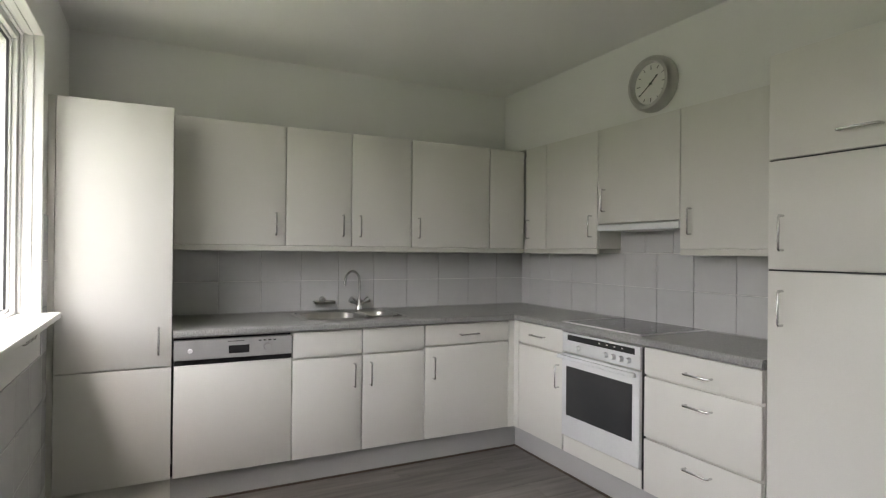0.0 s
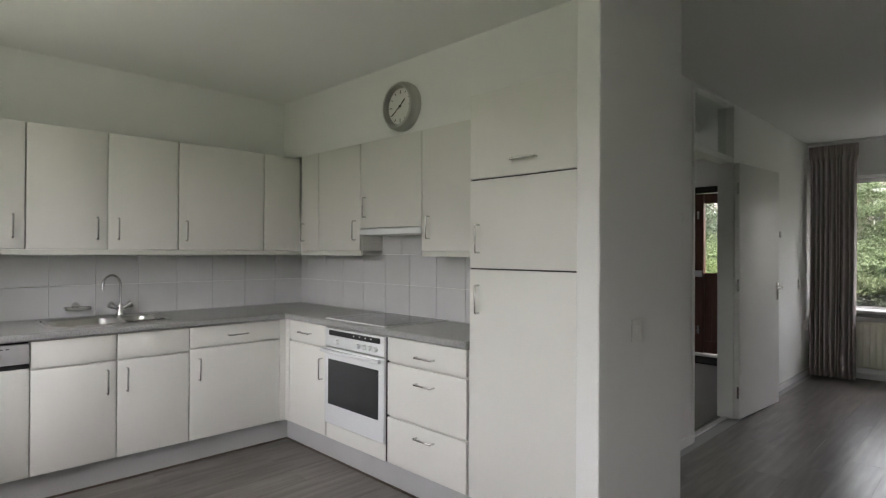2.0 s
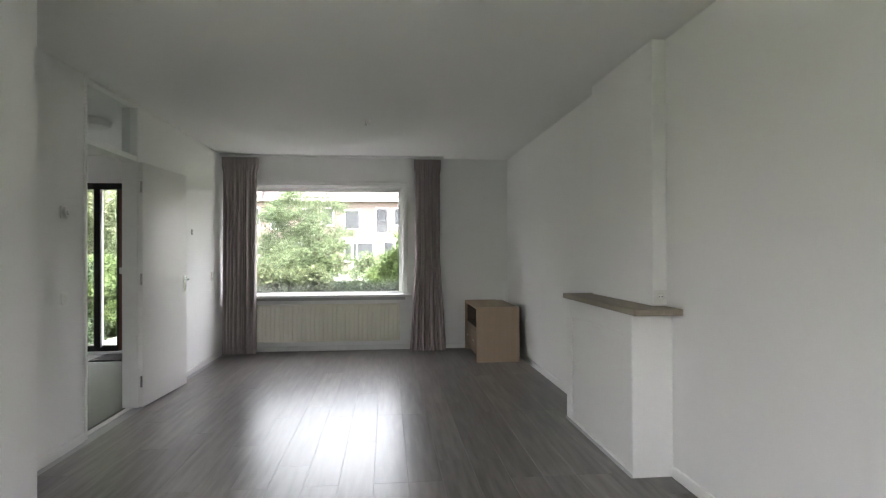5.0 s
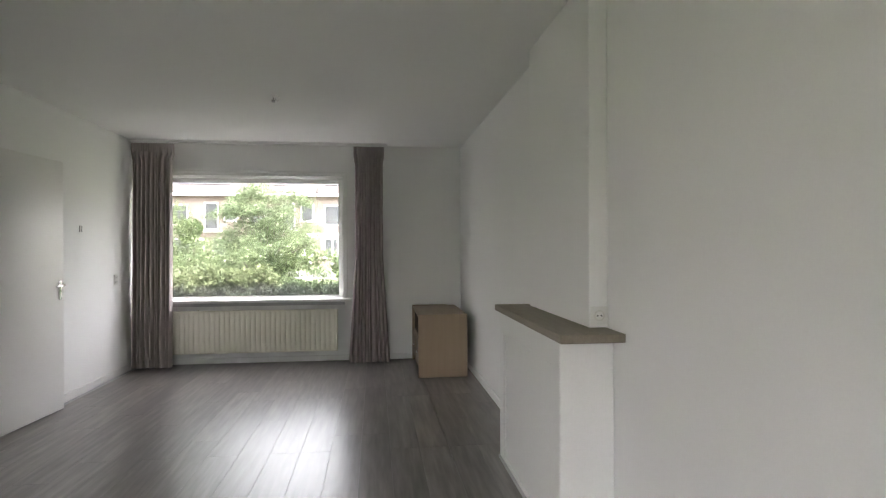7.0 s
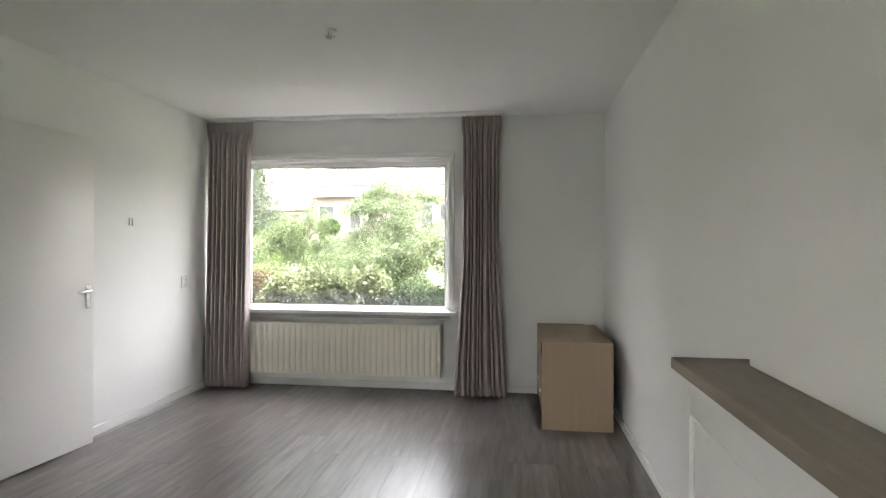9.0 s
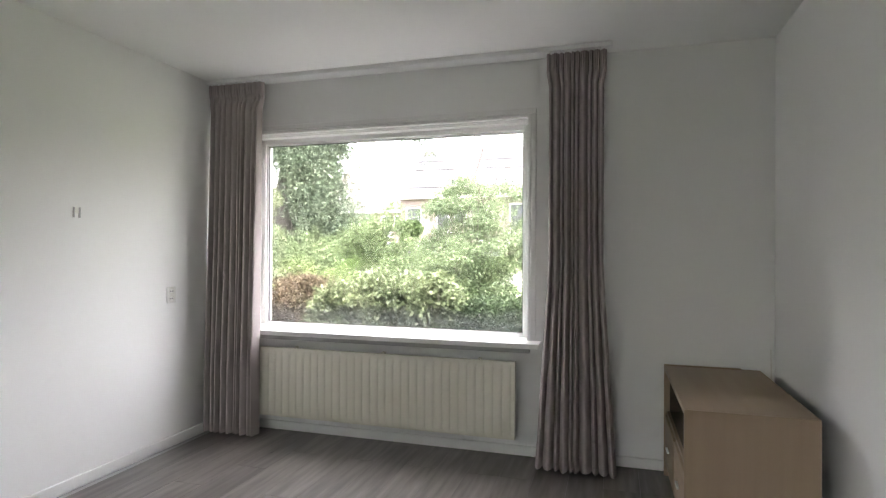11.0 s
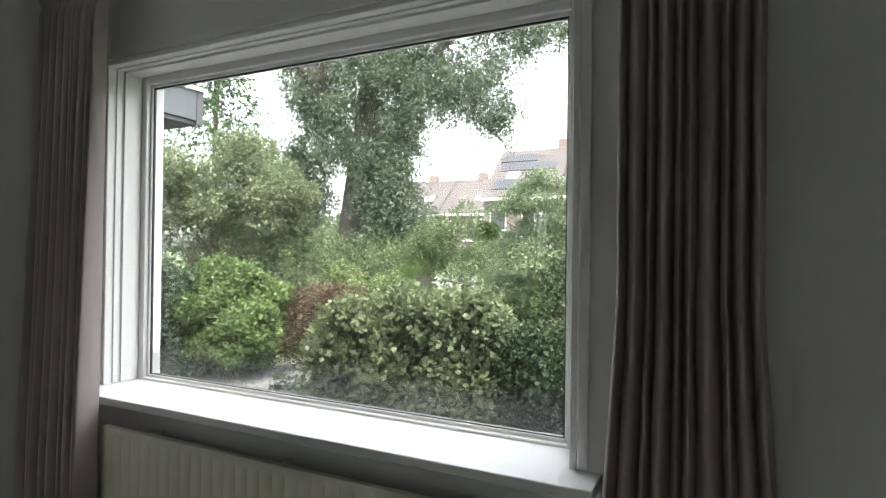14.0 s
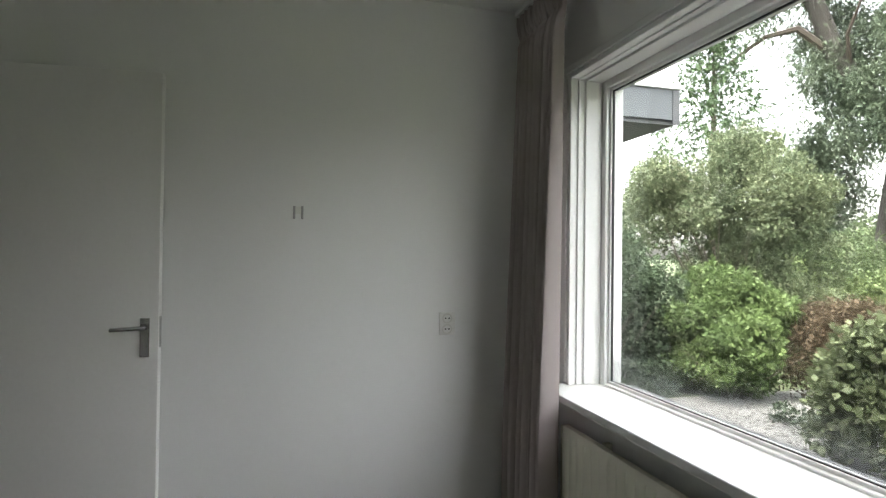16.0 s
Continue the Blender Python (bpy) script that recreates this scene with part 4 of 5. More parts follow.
part("hook", tube(bmesh.new(), [(0, 0, -0.01), (0, 0, -0.03), (0.012, 0, -0.042), (0.02, 0, -0.032)], 0.0025, 6), STEEL, hk)
part("terminal_block", boxes((-0.03, -0.004, -0.012, 0.012, -0.048, -0.03), edge=0.002), PLINTH, hk)
part("wire", tube(bmesh.new(), [(-0.015, 0, -0.01), (-0.02, 0.004, -0.022), (-0.016, 0, -0.032)], 0.0018, 6), BLACK, hk)

# ---- radiator ----
rad = thing("radiator", "cream ribbed panel radiator under the window", "radiator", pose(2.41, 5.10, 0.134))
bm = bmesh.new()
W, HH, n = 1.785, 0.473, 32
prof = []
for i in range(n):
    a = 0.02 + i * (W - 0.04) / n
    p = (W - 0.04) / n
    prof += [(a, 0.009), (a + p * 0.2, 0.0), (a + p * 0.8, 0.0)]
prof.append((W - 0.02, 0.012))
prof = [(0.0, 0.012)] + prof + [(W, 0.012)]
rows = []
for z, push in ((0.0, 0.014), (0.012, 0.006), (0.03, 0.0), (HH - 0.03, 0.0), (HH - 0.012, 0.006), (HH, 0.014)):
    rows.append([bm.verts.new((x, max(y, push), z)) for x, y in prof])
for a, b in zip(rows, rows[1:]):
    for k in range(len(a) - 1):
        bm.faces.new((a[k], a[k + 1], b[k + 1], b[k]))
part("front_panel", bm, RADIATOR, rad, smooth=True)
part("back_panel", boxes((0.0, W, 0.016, 0.045, 0.0, HH), edge=0.005, seg=2), RADIATOR, rad)
part("end_cap", boxes((-0.004, 0.0, 0.008, 0.05, 0.0, HH), edge=0.001), RADIATOR, rad)
part("end_cap", boxes((W, W + 0.004, 0.008, 0.05, 0.0, HH), edge=0.001), RADIATOR, rad)
for x in (0.25, 0.9, 1.55):
    part("bracket", boxes((x, x + 0.022, 0.045, 0.075, 0.40, HH + 0.006), edge=0.002), RADIATOR, rad)
part("valve", tube(bmesh.new(), [(-0.03, 0.03, -0.13), (-0.03, 0.03, 0.02), (-0.004, 0.03, 0.03)], 0.009, 8), CHROME, rad)


# ---- curtains ----
def curtain(label, x0, x1, flare0, flare1, seed):
    """Pleated curtain with a gathered heading."""
    rnd = random.Random(seed)
    c = thing("curtain", label, "curtain", pose((x0 + x1) / 2, 5.062, 0), "window curtains")
    n, folds = 300, 10
    w = x1 - x0
    cuts = [0.0]
    for _ in range(folds):
        cuts.append(cuts[-1] + rnd.uniform(0.6, 1.5))
    cuts = [q / cuts[-1] for q in cuts]
    deep = [rnd.uniform(0.6, 1.15) for _ in range(folds)]
    sway = [rnd.uniform(-1, 1) for _ in range(folds + 1)]

    def sheet(z, k, off):
        """Rounded lobes with narrow creases, gathered at the heading and looser towards the hem."""
        u = k / n
        loose = max(0.0, min(1.0, (2.36 - z) / 1.9))
        c = [q + (0.016 * s_ * loose * math.sin(0.9 * z + 2 * s_) if 0 < q < 1 else 0) for q, s_ in zip(cuts, sway)]
        i = 0
        while i < folds - 1 and u > c[i + 1]:
            i += 1
        v = (u - c[i]) / max(1e-6, c[i + 1] - c[i])
        pinch = math.exp(-((z - 2.335) / 0.03) ** 2)
        lobe = max(0.0, math.sin(math.pi * min(1, max(0, v)))) ** 0.62
        amp = (0.036 + 0.05 * loose * deep[i]) * (1 - 0.5 * pinch)
        y = 0.028 - amp * lobe + 0.006 * loose * math.sin(7 * u + 1.1 * z + seed)
        if z > 2.34:
            y += 0.006 * math.sin(2 * math.pi * u * 34)
        low = max(0.0, (1.2 - z) / 1.2)
        wide = 1 + 0.09 * max(0.0, min(1.0, (z - 2.25) / 0.08))
        x = (-w / 2 + u * w) * wide + low * (flare0 * (1 - u) + flare1 * u) + 0.003 * loose * math.sin(9 * u + 1.2 * z)
        return (x, y + off, z)

    zs = [0.012 + 0.08 * k for k in range(28)] + [2.25, 2.30, 2.33, 2.36, 2.40, 2.44]
    bm = bmesh.new()
    for off, flip in ((-0.0015, 1), (0.0015, -1)):
        rows = [[bm.verts.new(sheet(z, k, off)) for k in range(n + 1)] for z in zs]
        for a, b in zip(rows, rows[1:]):
            for k in range(n):
                bm.faces.new((a[k], a[k + 1], b[k + 1], b[k])[::flip])
    me = bpy.data.meshes.new("fabric")
    bm.to_mesh(me)
    bm.free()
    me.materials.append(CURTAIN)
    for p in me.polygons:
        p.use_smooth = True
    fab = new("fabric", me)
    fab.parent = c
    for i in range(folds):
        hx = -w / 2 + (i + 0.25) / folds * w
        part("glider", boxes((hx - 0.004, hx + 0.004, -0.004, 0.004, 2.44, 2.452)), PLASTIC, c)
    return c


curtain("taupe pleated floor-length curtain beside the hall wall", 2.03, 2.435, -0.012, -0.01, 3)
curtain("taupe pleated floor-length curtain beside the cabinet corner", 4.40, 4.715, -0.075, 0.075, 8)
rail = thing("curtain_rail", "slim white curtain rail on the ceiling", "curtain rail", pose(3.38, 5.062, ZC))
part("track", boxes((-1.38, 1.38, -0.011, 0.011, -0.026, 0.0), edge=0.002), TRIM, rail)

# ---- low oak cabinet in the corner ----
cb = thing("tv_cabinet", "low light-oak cabinet with open niche and drawers in the corner", "cabinet", pose(5.05, 4.24, 0))
part("side_panel", boxes((0.0, 0.495, 0.0, 0.022, 0.0, 0.628), edge=0.001), OAK_UP, cb)
part("side_panel", boxes((0.0, 0.495, 0.935, 0.957, 0.0, 0.628), edge=0.001), OAK_UP, cb)
part("top", boxes((0.0, 0.495, 0.0222, 0.9348, 0.605, 0.628), edge=0.001), OAK, cb)
part("rear_lip", boxes((0.0, 0.40, 0.935, 0.957, 0.6285, 0.634), edge=0.001), OAK, cb)
part("base_panel", boxes((0.03, 0.49, 0.0222, 0.9348, 0.05, 0.072)), OAK, cb)
part("shelf", boxes((0.015, 0.48, 0.0222, 0.9348, 0.352, 0.37), edge=0.001), OAK, cb)
# Niche back and added lining: the niche's shade is put into their dark colour.
part("back_panel", boxes((0.481, 0.489, 0.0222, 0.9348, 0.072, 0.605)), SHADE_AND_SEAL, cb)
part("niche_shade_lining", boxes((0.03, 0.48, 0.926, 0.9346, 0.371, 0.604), (0.03, 0.48, 0.0225, 0.031, 0.371, 0.604), (0.03, 0.48, 0.032, 0.925, 0.371, 0.374), (0.03, 0.48, 0.032, 0.925, 0.6, 0.604)), SHADE_AND_SEAL, cb, "added lining with the niche's shade put into its dark colour")
part("divider", boxes((0.02, 0.48, 0.47, 0.488, 0.072, 0.352)), OAK_UP, cb)
for a, b in ((0.026, 0.468), (0.49, 0.932)):
    for lo, hi in ((0.085, 0.35),):
        d = part("drawer_front", boxes((0.004, 0.022, a, b, lo, hi), edge=0.0015), OAK, cb)
        part("handle", boxes((-0.008, 0.003, (a + b) / 2 - 0.04, (a + b) / 2 + 0.04, (lo + hi) / 2 - 0.005, (lo + hi) / 2 + 0.005), edge=0.002), ALU, d)
cw = thing("antenna_cable", "thin grey cable rising from the corner cabinet", "cable", pose(5.6, 5.18, 0))
part("cord", tube(bmesh.new(), [(0.01, 0.05, 0.0), (0.012, 0.055, 0.4), (0.008, 0.06, 0.74)], 0.0022, 8), CARCASS, cw)

# ---- false chimney with mantel ----
mt = thing("fireplace_surround", "white panelled fireplace surround with brown wooden mantel", "fireplace surround", pose(XR, 1.5, 0))
part("body", boxes((-0.225, -0.001, -0.565, 0.57, 0.0, 0.913)), TRIM, mt)
for a, b, c, d in ((-0.565, -0.47, 0.0, 0.913), (0.475, 0.57, 0.0, 0.913), (-0.47, 0.475, 0.79, 0.913), (-0.47, 0.475, 0.0, 0.03)):
    part("front_frame", boxes((-0.238, -0.2252, a, b, c, d), edge=0.002), TRIM, mt)
for a, b, c, d in ((-0.47, -0.455, 0.03, 0.79), (0.46, 0.475, 0.03, 0.79), (-0.455, 0.46, 0.775, 0.79)):
    part("moulding", boxes((-0.236, -0.2254, a, b, c, d), edge=0.005, seg=2), TRIM, mt)
part("side_plate", boxes((-0.238, -0.002, -0.575, -0.5652, 0.0, 0.913), edge=0.003), TRIM, mt)
part("mantel_shelf", boxes((-0.274, -0.001, -0.69, 0.55, 0.914, 0.95), edge=0.004, seg=2), SHELF, mt, "worn brown wooden mantel shelf")
part("skirting", boxes((-0.248, -0.2382, -0.575, 0.57, 0.0, 0.02), edge=0.002), PLINTH, mt)
br = setting("chimney_breast", boxes((5.545, XR, 0.99, 1.93, 0.951, ZC), edge=0.004), PAINT, "shallow white chimney breast above the mantel", "chimney breast")

# ---- outside: ground, garden and street ----
GZ = -0.25
setting("ground", boxes((-400, 400, YF + 0.28, 700, GZ - 0.3, GZ), (-400, 400, -400, YR - 0.25, GZ - 0.3, GZ), (-400, XL - 0.2, YR - 0.25, YF + 0.28, GZ - 0.3, GZ), (XR + 0.2, 400, YR - 0.25, YF + 0.28, GZ - 0.3, GZ)), GRASS, "green lawn and gardens in front of the house", "lawn")
setting("pavement_path", boxes((-0.75, 1.02, 5.54, 12.5, GZ, GZ + 0.02)), GRAVEL, "pale gravel path to the front door", "path")
setting("road", boxes((-80, 80, 27.0, 37.0, GZ, GZ + 0.012)), ROAD, "pale grey-brown paved street across the green", "street")
kerb = thing("street_kerb", "pale concrete kerb between lawn and street", "kerb", pose(0, 26.9, GZ), kind="structure")
part("kerb_stone", boxes(*[(-24 + k, -23.01 + k, -0.06, 0.09, 0.0, 0.1) for k in range(48)], edge=0.008), ALU, kerb)
setting("planting_bed", boxes((1.02, 6.5, 5.54, 9.2, GZ, GZ + 0.025)), SOIL, "dark planting soil below the window", "soil")
cn = thing("door_canopy", "flat grey box canopy over the front door", "canopy", pose(0.42, 5.53, 2.25))
part("box", boxes((-1.0, 0.70, 0.0, 1.15, 0.03, 0.25), edge=0.004), CANOPY, cn)
part("soffit", boxes((-0.98, 0.68, 0.0, 1.13, 0.0, 0.03)), CANOPY_UNDER, cn)
part("roof_trim", boxes((-1.02, 0.72, 0.0, 1.17, 0.25, 0.28), edge=0.004), ALU, cn, "pale metal roof edge")
part("corner_trim", boxes((0.698, 0.706, 1.10, 1.155, 0.0, 0.25)), CANOPY_UNDER, cn)



def wobble(p, s, seed):
    """Cheap smooth noise in -1..1 for an (n, 3) array."""
    r = np.random.default_rng(seed)
    v = np.zeros(len(p))
    for k in range(6):
        d = r.normal(size=3)
        v += np.sin(p @ (d * s * (0.7 + 0.35 * k)) + r.uniform(0, 6.28)) / (1 + 0.35 * k)
    return v / 2.6


def leaves_at(p, size, aspect, droop, rng, tilt=0.9):
    """Turn points into folded leaves of about that length."""
    n = len(p)
    way = rng.normal(size=(n, 3)) * tilt
    way[:, 2] -= droop
    way /= np.linalg.norm(way, axis=1, keepdims=True) + 1e-9
    side = np.cross(way, rng.normal(size=(n, 3)))
    side /= np.linalg.norm(side, axis=1, keepdims=True) + 1e-9
    nor = np.cross(way, side)
    ln = size * rng.uniform(0.6, 1.3, (n, 1))
    wd = ln * aspect
    q = np.empty((n, 4, 3))
    q[:, 0] = p
    q[:, 1] = p + way * ln * 0.45 + side * wd + nor * ln * 0.08
    q[:, 2] = p + way * ln
    q[:, 3] = p + way * ln * 0.45 - side * wd + nor * ln * 0.08
    return q


def sprigs(p, size, aspect, droop, rng, k=5, up=0.5):
    """Short twigs at the points, each with k leaves fanned along it."""
    p = p[: len(p) // k]
    n = len(p)
    way = rng.normal(size=(n, 3))
    way[:, 2] += up - droop
    way[:, 1] -= 0.3
    way /= np.linalg.norm(way, axis=1, keepdims=True) + 1e-9
    made = []
    for j in range(k):
        q = p + way * size * (0.5 * j - 0.8) + rng.normal(size=(n, 3)) * size * 0.12
        leaf = way * 0.7 + rng.normal(size=(n, 3)) * 0.55
        leaf /= np.linalg.norm(leaf, axis=1, keepdims=True) + 1e-9
        side = np.cross(leaf, rng.normal(size=(n, 3)))
        side /= np.linalg.norm(side, axis=1, keepdims=True) + 1e-9
        nor = np.cross(leaf, side)
        ln = size * rng.uniform(0.5, 1.3, (n, 1)) * (1.1 - 0.08 * j)
        wd = ln * aspect
        made.append(np.stack([q, q + leaf * ln * 0.45 + side * wd + nor * ln * 0.1, q + leaf * ln, q + leaf * ln * 0.45 - side * wd + nor * ln * 0.1], 1))
    return np.concatenate(made)


def blob_points(n, clumps, rng, seed, inner=0.55, gaps=0.0, gap_scale=2.5):
    vol = np.array([c[3] * c[4] + c[4] * c[5] + c[3] * c[5] for c in clumps])
    pick = rng.choice(len(clumps), size=n, p=vol / vol.sum())
    c = np.array(clumps)[pick]
    d = rng.normal(size=(n, 3))
    d /= np.linalg.norm(d, axis=1, keepdims=True)
    r = (inner ** 3 + (1 - inner ** 3) * rng.random((n, 1))) ** (1 / 3)
    r = r * (1 + 0.16 * wobble(d * 2 + c[:, :3], 2.2, seed)[:, None])
    p = c[:, :3] + d * r * c[:, 3:6]
    if gaps:
        p = p[wobble(p, gap_scale, seed + 5) > -1 + gaps]
    return p[p[:, 2] > GZ]


def box_points(n, x0, x1, y0, y1, z0, z1, rng, seed, skin=0.22, hollow=-0.75):
    """Points near the faces of a clipped hedge with a wavy outline."""
    p = rng.random((n, 3))
    which = rng.random(n)
    t = rng.random(n) ** 1.6 * skin
    p[which < 0.5, 1] = t[which < 0.5]
    top = (which >= 0.5) & (which < 0.82)
    p[top, 2] = 1 - t[top]
    e = which >= 0.9
    p[e, 0] = np.where(rng.random(e.sum()) < 0.5, t[e] * 0.4, 1 - t[e] * 0.4)
    q = np.array((x0, y0, z0)) + p * np.array((x1 - x0, y1 - y0, z1 - z0))
    w = wobble(q, 2.6, seed)
    fine = wobble(q, 7.5, seed + 2)
    high = np.clip((p[:, 2] - 0.55) / 0.45, 0, 1)
    back = 0.3 * (1 - np.sqrt(1 - 0.98 * high ** 2))
    q[:, 1] += back * np.where(p[:, 1] < 0.5, 1, -1)
    ends = np.clip((0.4 - np.minimum(p[:, 0], 1 - p[:, 0]) * (x1 - x0)) / 0.4, 0, 1)
    q[:, 2] -= 0.34 * (1 - np.sqrt(1 - 0.98 * ends ** 2)) * p[:, 2]
    q[:, 2] += (0.11 * w + 0.07 * fine) * p[:, 2]
    q[:, 1] -= 0.2 * wobble(q, 2.2, seed + 1) + 0.13 * wobble(q, 6.0, seed + 3)
    q = q[rng.random(len(q)) < np.clip((q[:, 2] - GZ) / 0.3, 0.18, 1)]
    q = q[wobble(q, 6.0, seed + 4) > hollow]
    q += rng.normal(size=q.shape) * 0.035
    return q[q[:, 2] > GZ]


def stems(points, rng, n, low, spread, r=0.008):
    bm = bmesh.new()
    for _ in range(n):
        x, y = points[0] + rng.uniform(-1, 1) * points[2], points[1] + rng.uniform(-1, 1) * points[3]
        h = low * rng.uniform(0.6, 1.0)
        a, b = rng.uniform(-spread, spread, 2)
        tube(bm, [(x, y, GZ - 0.01), (x + a * 0.4, y + b * 0.4, GZ + h * 0.5), (x + a, y + b, GZ + h)], [r, r * 0.8, r * 0.4], 5)
    return bm


def hedge(name, label, x0, x1, y0, y1, top, n, size, aspect, mat, seed, skin=0.22, bare=0, hollow=-0.75):
    rng = np.random.default_rng(seed)
    h = thing(name, label, "hedge", pose((x0 + x1) / 2, (y0 + y1) / 2, GZ))
    p = box_points(n, x0, x1, y0, y1, GZ + 0.08, top, rng, seed, skin, hollow) - np.array(((x0 + x1) / 2, (y0 + y1) / 2, GZ))
    f = quads("foliage", sprigs(rng.permutation(p), size, aspect, 0.1, rng), mat, h)
    tagged(f, kind="stuff")
    part("inner_twigs", stems((0, 0.05, (x1 - x0) / 2 - 0.15, (y1 - y0) / 2 - 0.3), rng, int((x1 - x0) * 22), top - GZ - 0.05, 0.15, 0.008), TWIG, h, at=pose(0, 0, -GZ))
    if bare:
        part("bare_twigs", stems((0, -(y1 - y0) / 2 + 0.34, (x1 - x0) / 2 - 0.25, 0.2), rng, int((x1 - x0) * bare), top - GZ + 0.1, 0.34, 0.0045), TWIG, h, "thin brown leafless twigs", at=pose(0, 0, -GZ))
    return h


def frayed(clumps, rng, k=11, part_r=0.4):
    """Break each clump into smaller ones round its edge, for an uneven outline."""
    made = []
    for x, y, z, a, b, c in clumps:
        made.append((x, y, z, a * 0.66, b * 0.66, c * 0.66))
        for _ in range(k):
            d = rng.normal(size=3)
            d /= np.linalg.norm(d)
            d *= rng.uniform(0.5, 1.0)
            q = part_r * rng.uniform(0.6, 1.15)
            made.append((x + d[0] * a, y + d[1] * b, z + d[2] * c, a * q, b * q, c * q))
    return made


def shrub(name, label, base, clumps, n, size, aspect, mat, seed, droop=0.2, gaps=0.0, inner=0.5, stem=12, stem_h=1.0, category="shrub", spread=0.6, stem_r=0.02):
    rng = np.random.default_rng(seed)
    h = thing(name, label, category, pose(base[0], base[1], GZ))
    off = np.array((base[0], base[1], GZ))
    p = blob_points(n, frayed(clumps, rng), rng, seed, inner, gaps) - off
    f = quads("foliage", sprigs(rng.permutation(p), size, aspect, droop, rng), mat, h)
    tagged(f, kind="stuff")
    part("stems", stems((0, 0, 0.3, 0.3), rng, stem, stem_h, spread, stem_r), TWIG, h, at=pose(0, 0, -GZ))
    return h


# near hedges along the front garden
hedge("privet_hedge", "dense dark-green clipped privet hedge", 2.95, 5.9, 7.98, 8.9, 0.66, 60000, 0.044, 0.36, LEAF_PRIVET, 21, hollow=-0.66)
hedge("garden_hedge", "leafy green hedge with bare brown twigs", 1.16, 2.98, 7.93, 8.85, 0.84, 25000, 0.074, 0.37, LEAF_HEDGE, 22, bare=60, hollow=-0.58)
hedge("dry_hedge", "browned dry hedge beside the path", -0.5, 0.68, 9.4, 10.2, 0.86, 14000, 0.05, 0.3, LEAF_DRY, 23, bare=40)
shrub("laurel_shrub", "bright green laurel shrub beside the gravel path", (-0.75, 8.95), [(-0.55, 8.85, 0.46, 0.46, 0.5, 0.36), (-0.5, 9.0, 0.3, 0.4, 0.4, 0.4), (-0.95, 9.1, 0.66, 0.68, 0.5, 0.46), (-0.6, 8.8, 0.12, 0.55, 0.4, 0.3), (-1.25, 8.85, 0.55, 0.55, 0.45, 0.5), (-1.1, 8.7, 0.1, 0.55, 0.4, 0.35), (-1.45, 9.2, 0.78, 0.5, 0.45, 0.4), (-0.65, 9.2, 0.66, 0.4, 0.4, 0.34)], 34000, 0.068, 0.27, LEAF_LAUREL, 24, gaps=0.2, stem=26, stem_h=0.6, spread=0.4, stem_r=0.008)
shrub("ground_cover", "small pale ground-cover plants at the path edge", (0.55, 8.5), [(0.3, 8.55, -0.17, 0.28, 0.16, 0.12), (0.75, 8.5, -0.15, 0.3, 0.15, 0.14), (1.15, 8.45, -0.18, 0.22, 0.12, 0.1)], 800, 0.05, 0.34, LEAF_IVY, 34, stem=8, stem_h=0.1, spread=0.2, stem_r=0.003)
shrub("climber_hedge", "tall dark climber-covered hedge by the front door", (-1.5, 7.6), [(-1.55, 6.6, 0.9, 0.55, 0.8, 1.5), (-1.6, 7.6, 0.8, 0.6, 0.9, 1.3), (-1.7, 8.5, 0.5, 0.65, 0.8, 1.0), (-1.5, 6.9, 1.9, 0.5, 0.8, 0.8), (-1.4, 7.4, -0.05, 0.6, 1.3, 0.4)], 42000, 0.065, 0.34, LEAF_IVY, 25, stem=30, stem_h=1.2, stem_r=0.01)
shrub("arching_shrub", "large arching shrub with pale leaf tips", (-3.1, 10.9), [(-3.0, 10.7, 2.5, 1.35, 1.0, 0.75), (-2.2, 10.9, 2.25, 0.95, 0.9, 0.7), (-3.8, 10.4, 2.2, 1.0, 0.9, 0.9), (-2.9, 11.0, 3.0, 0.8, 0.7, 0.45), (-3.5, 11.0, 1.2, 1.2, 0.8, 1.0), (-2.4, 11.3, 1.1, 0.9, 0.6, 1.0), (-1.95, 11.2, 1.9, 0.5, 0.6, 0.55), (-2.2, 11.3, 0.5, 0.9, 0.6, 0.6), (-4.7, 11.0, 2.3, 0.9, 0.8, 0.9)], 92000, 0.058, 0.32, LEAF_SHRUB, 26, gaps=0.22, stem=34, stem_h=2.4, spread=1.2, stem_r=0.018)
shrub("shrub_bank", "mixed green shrub bank behind the lawn", (-5.6, 17.0), [(-3.0 - 1.1 * k, 14.6 + 0.5 * k, 0.75 + 0.35 * math.sin(2.1 * k), 1.2, 0.9, 1.0) for k in range(8)] + [(-2.2 - 0.9 * k, 18.4 + 0.5 * k, 1.2 + 0.45 * math.sin(1.7 * k + 1), 1.1, 0.9, 1.2) for k in range(8)] + [(-1.0, 17.4, 0.6, 1.2, 0.8, 0.9), (0.1, 18.6, 0.7, 1.2, 0.8, 0.9)], 110000, 0.082, 0.3, LEAF_BANK, 27, gaps=0.05, stem=40, stem_h=1.0, spread=2.0)
shrub("low_shrubs", "low green garden shrubs behind the hedge", (-1.2, 13.0), [(-2.2, 12.6, 0.35, 1.0, 0.7, 0.7), (-0.9, 13.4, 0.3, 0.9, 0.7, 0.6), (-3.6, 13.0, 0.5, 1.0, 0.7, 0.8), (-1.5, 12.2, 0.35, 0.8, 0.6, 0.6), (-0.5, 12.4, 0.2, 0.7, 0.5, 0.5)], 46000, 0.068, 0.3, LEAF_LIGHT, 28, stem=20, stem_h=0.5, spread=1.0, stem_r=0.01)
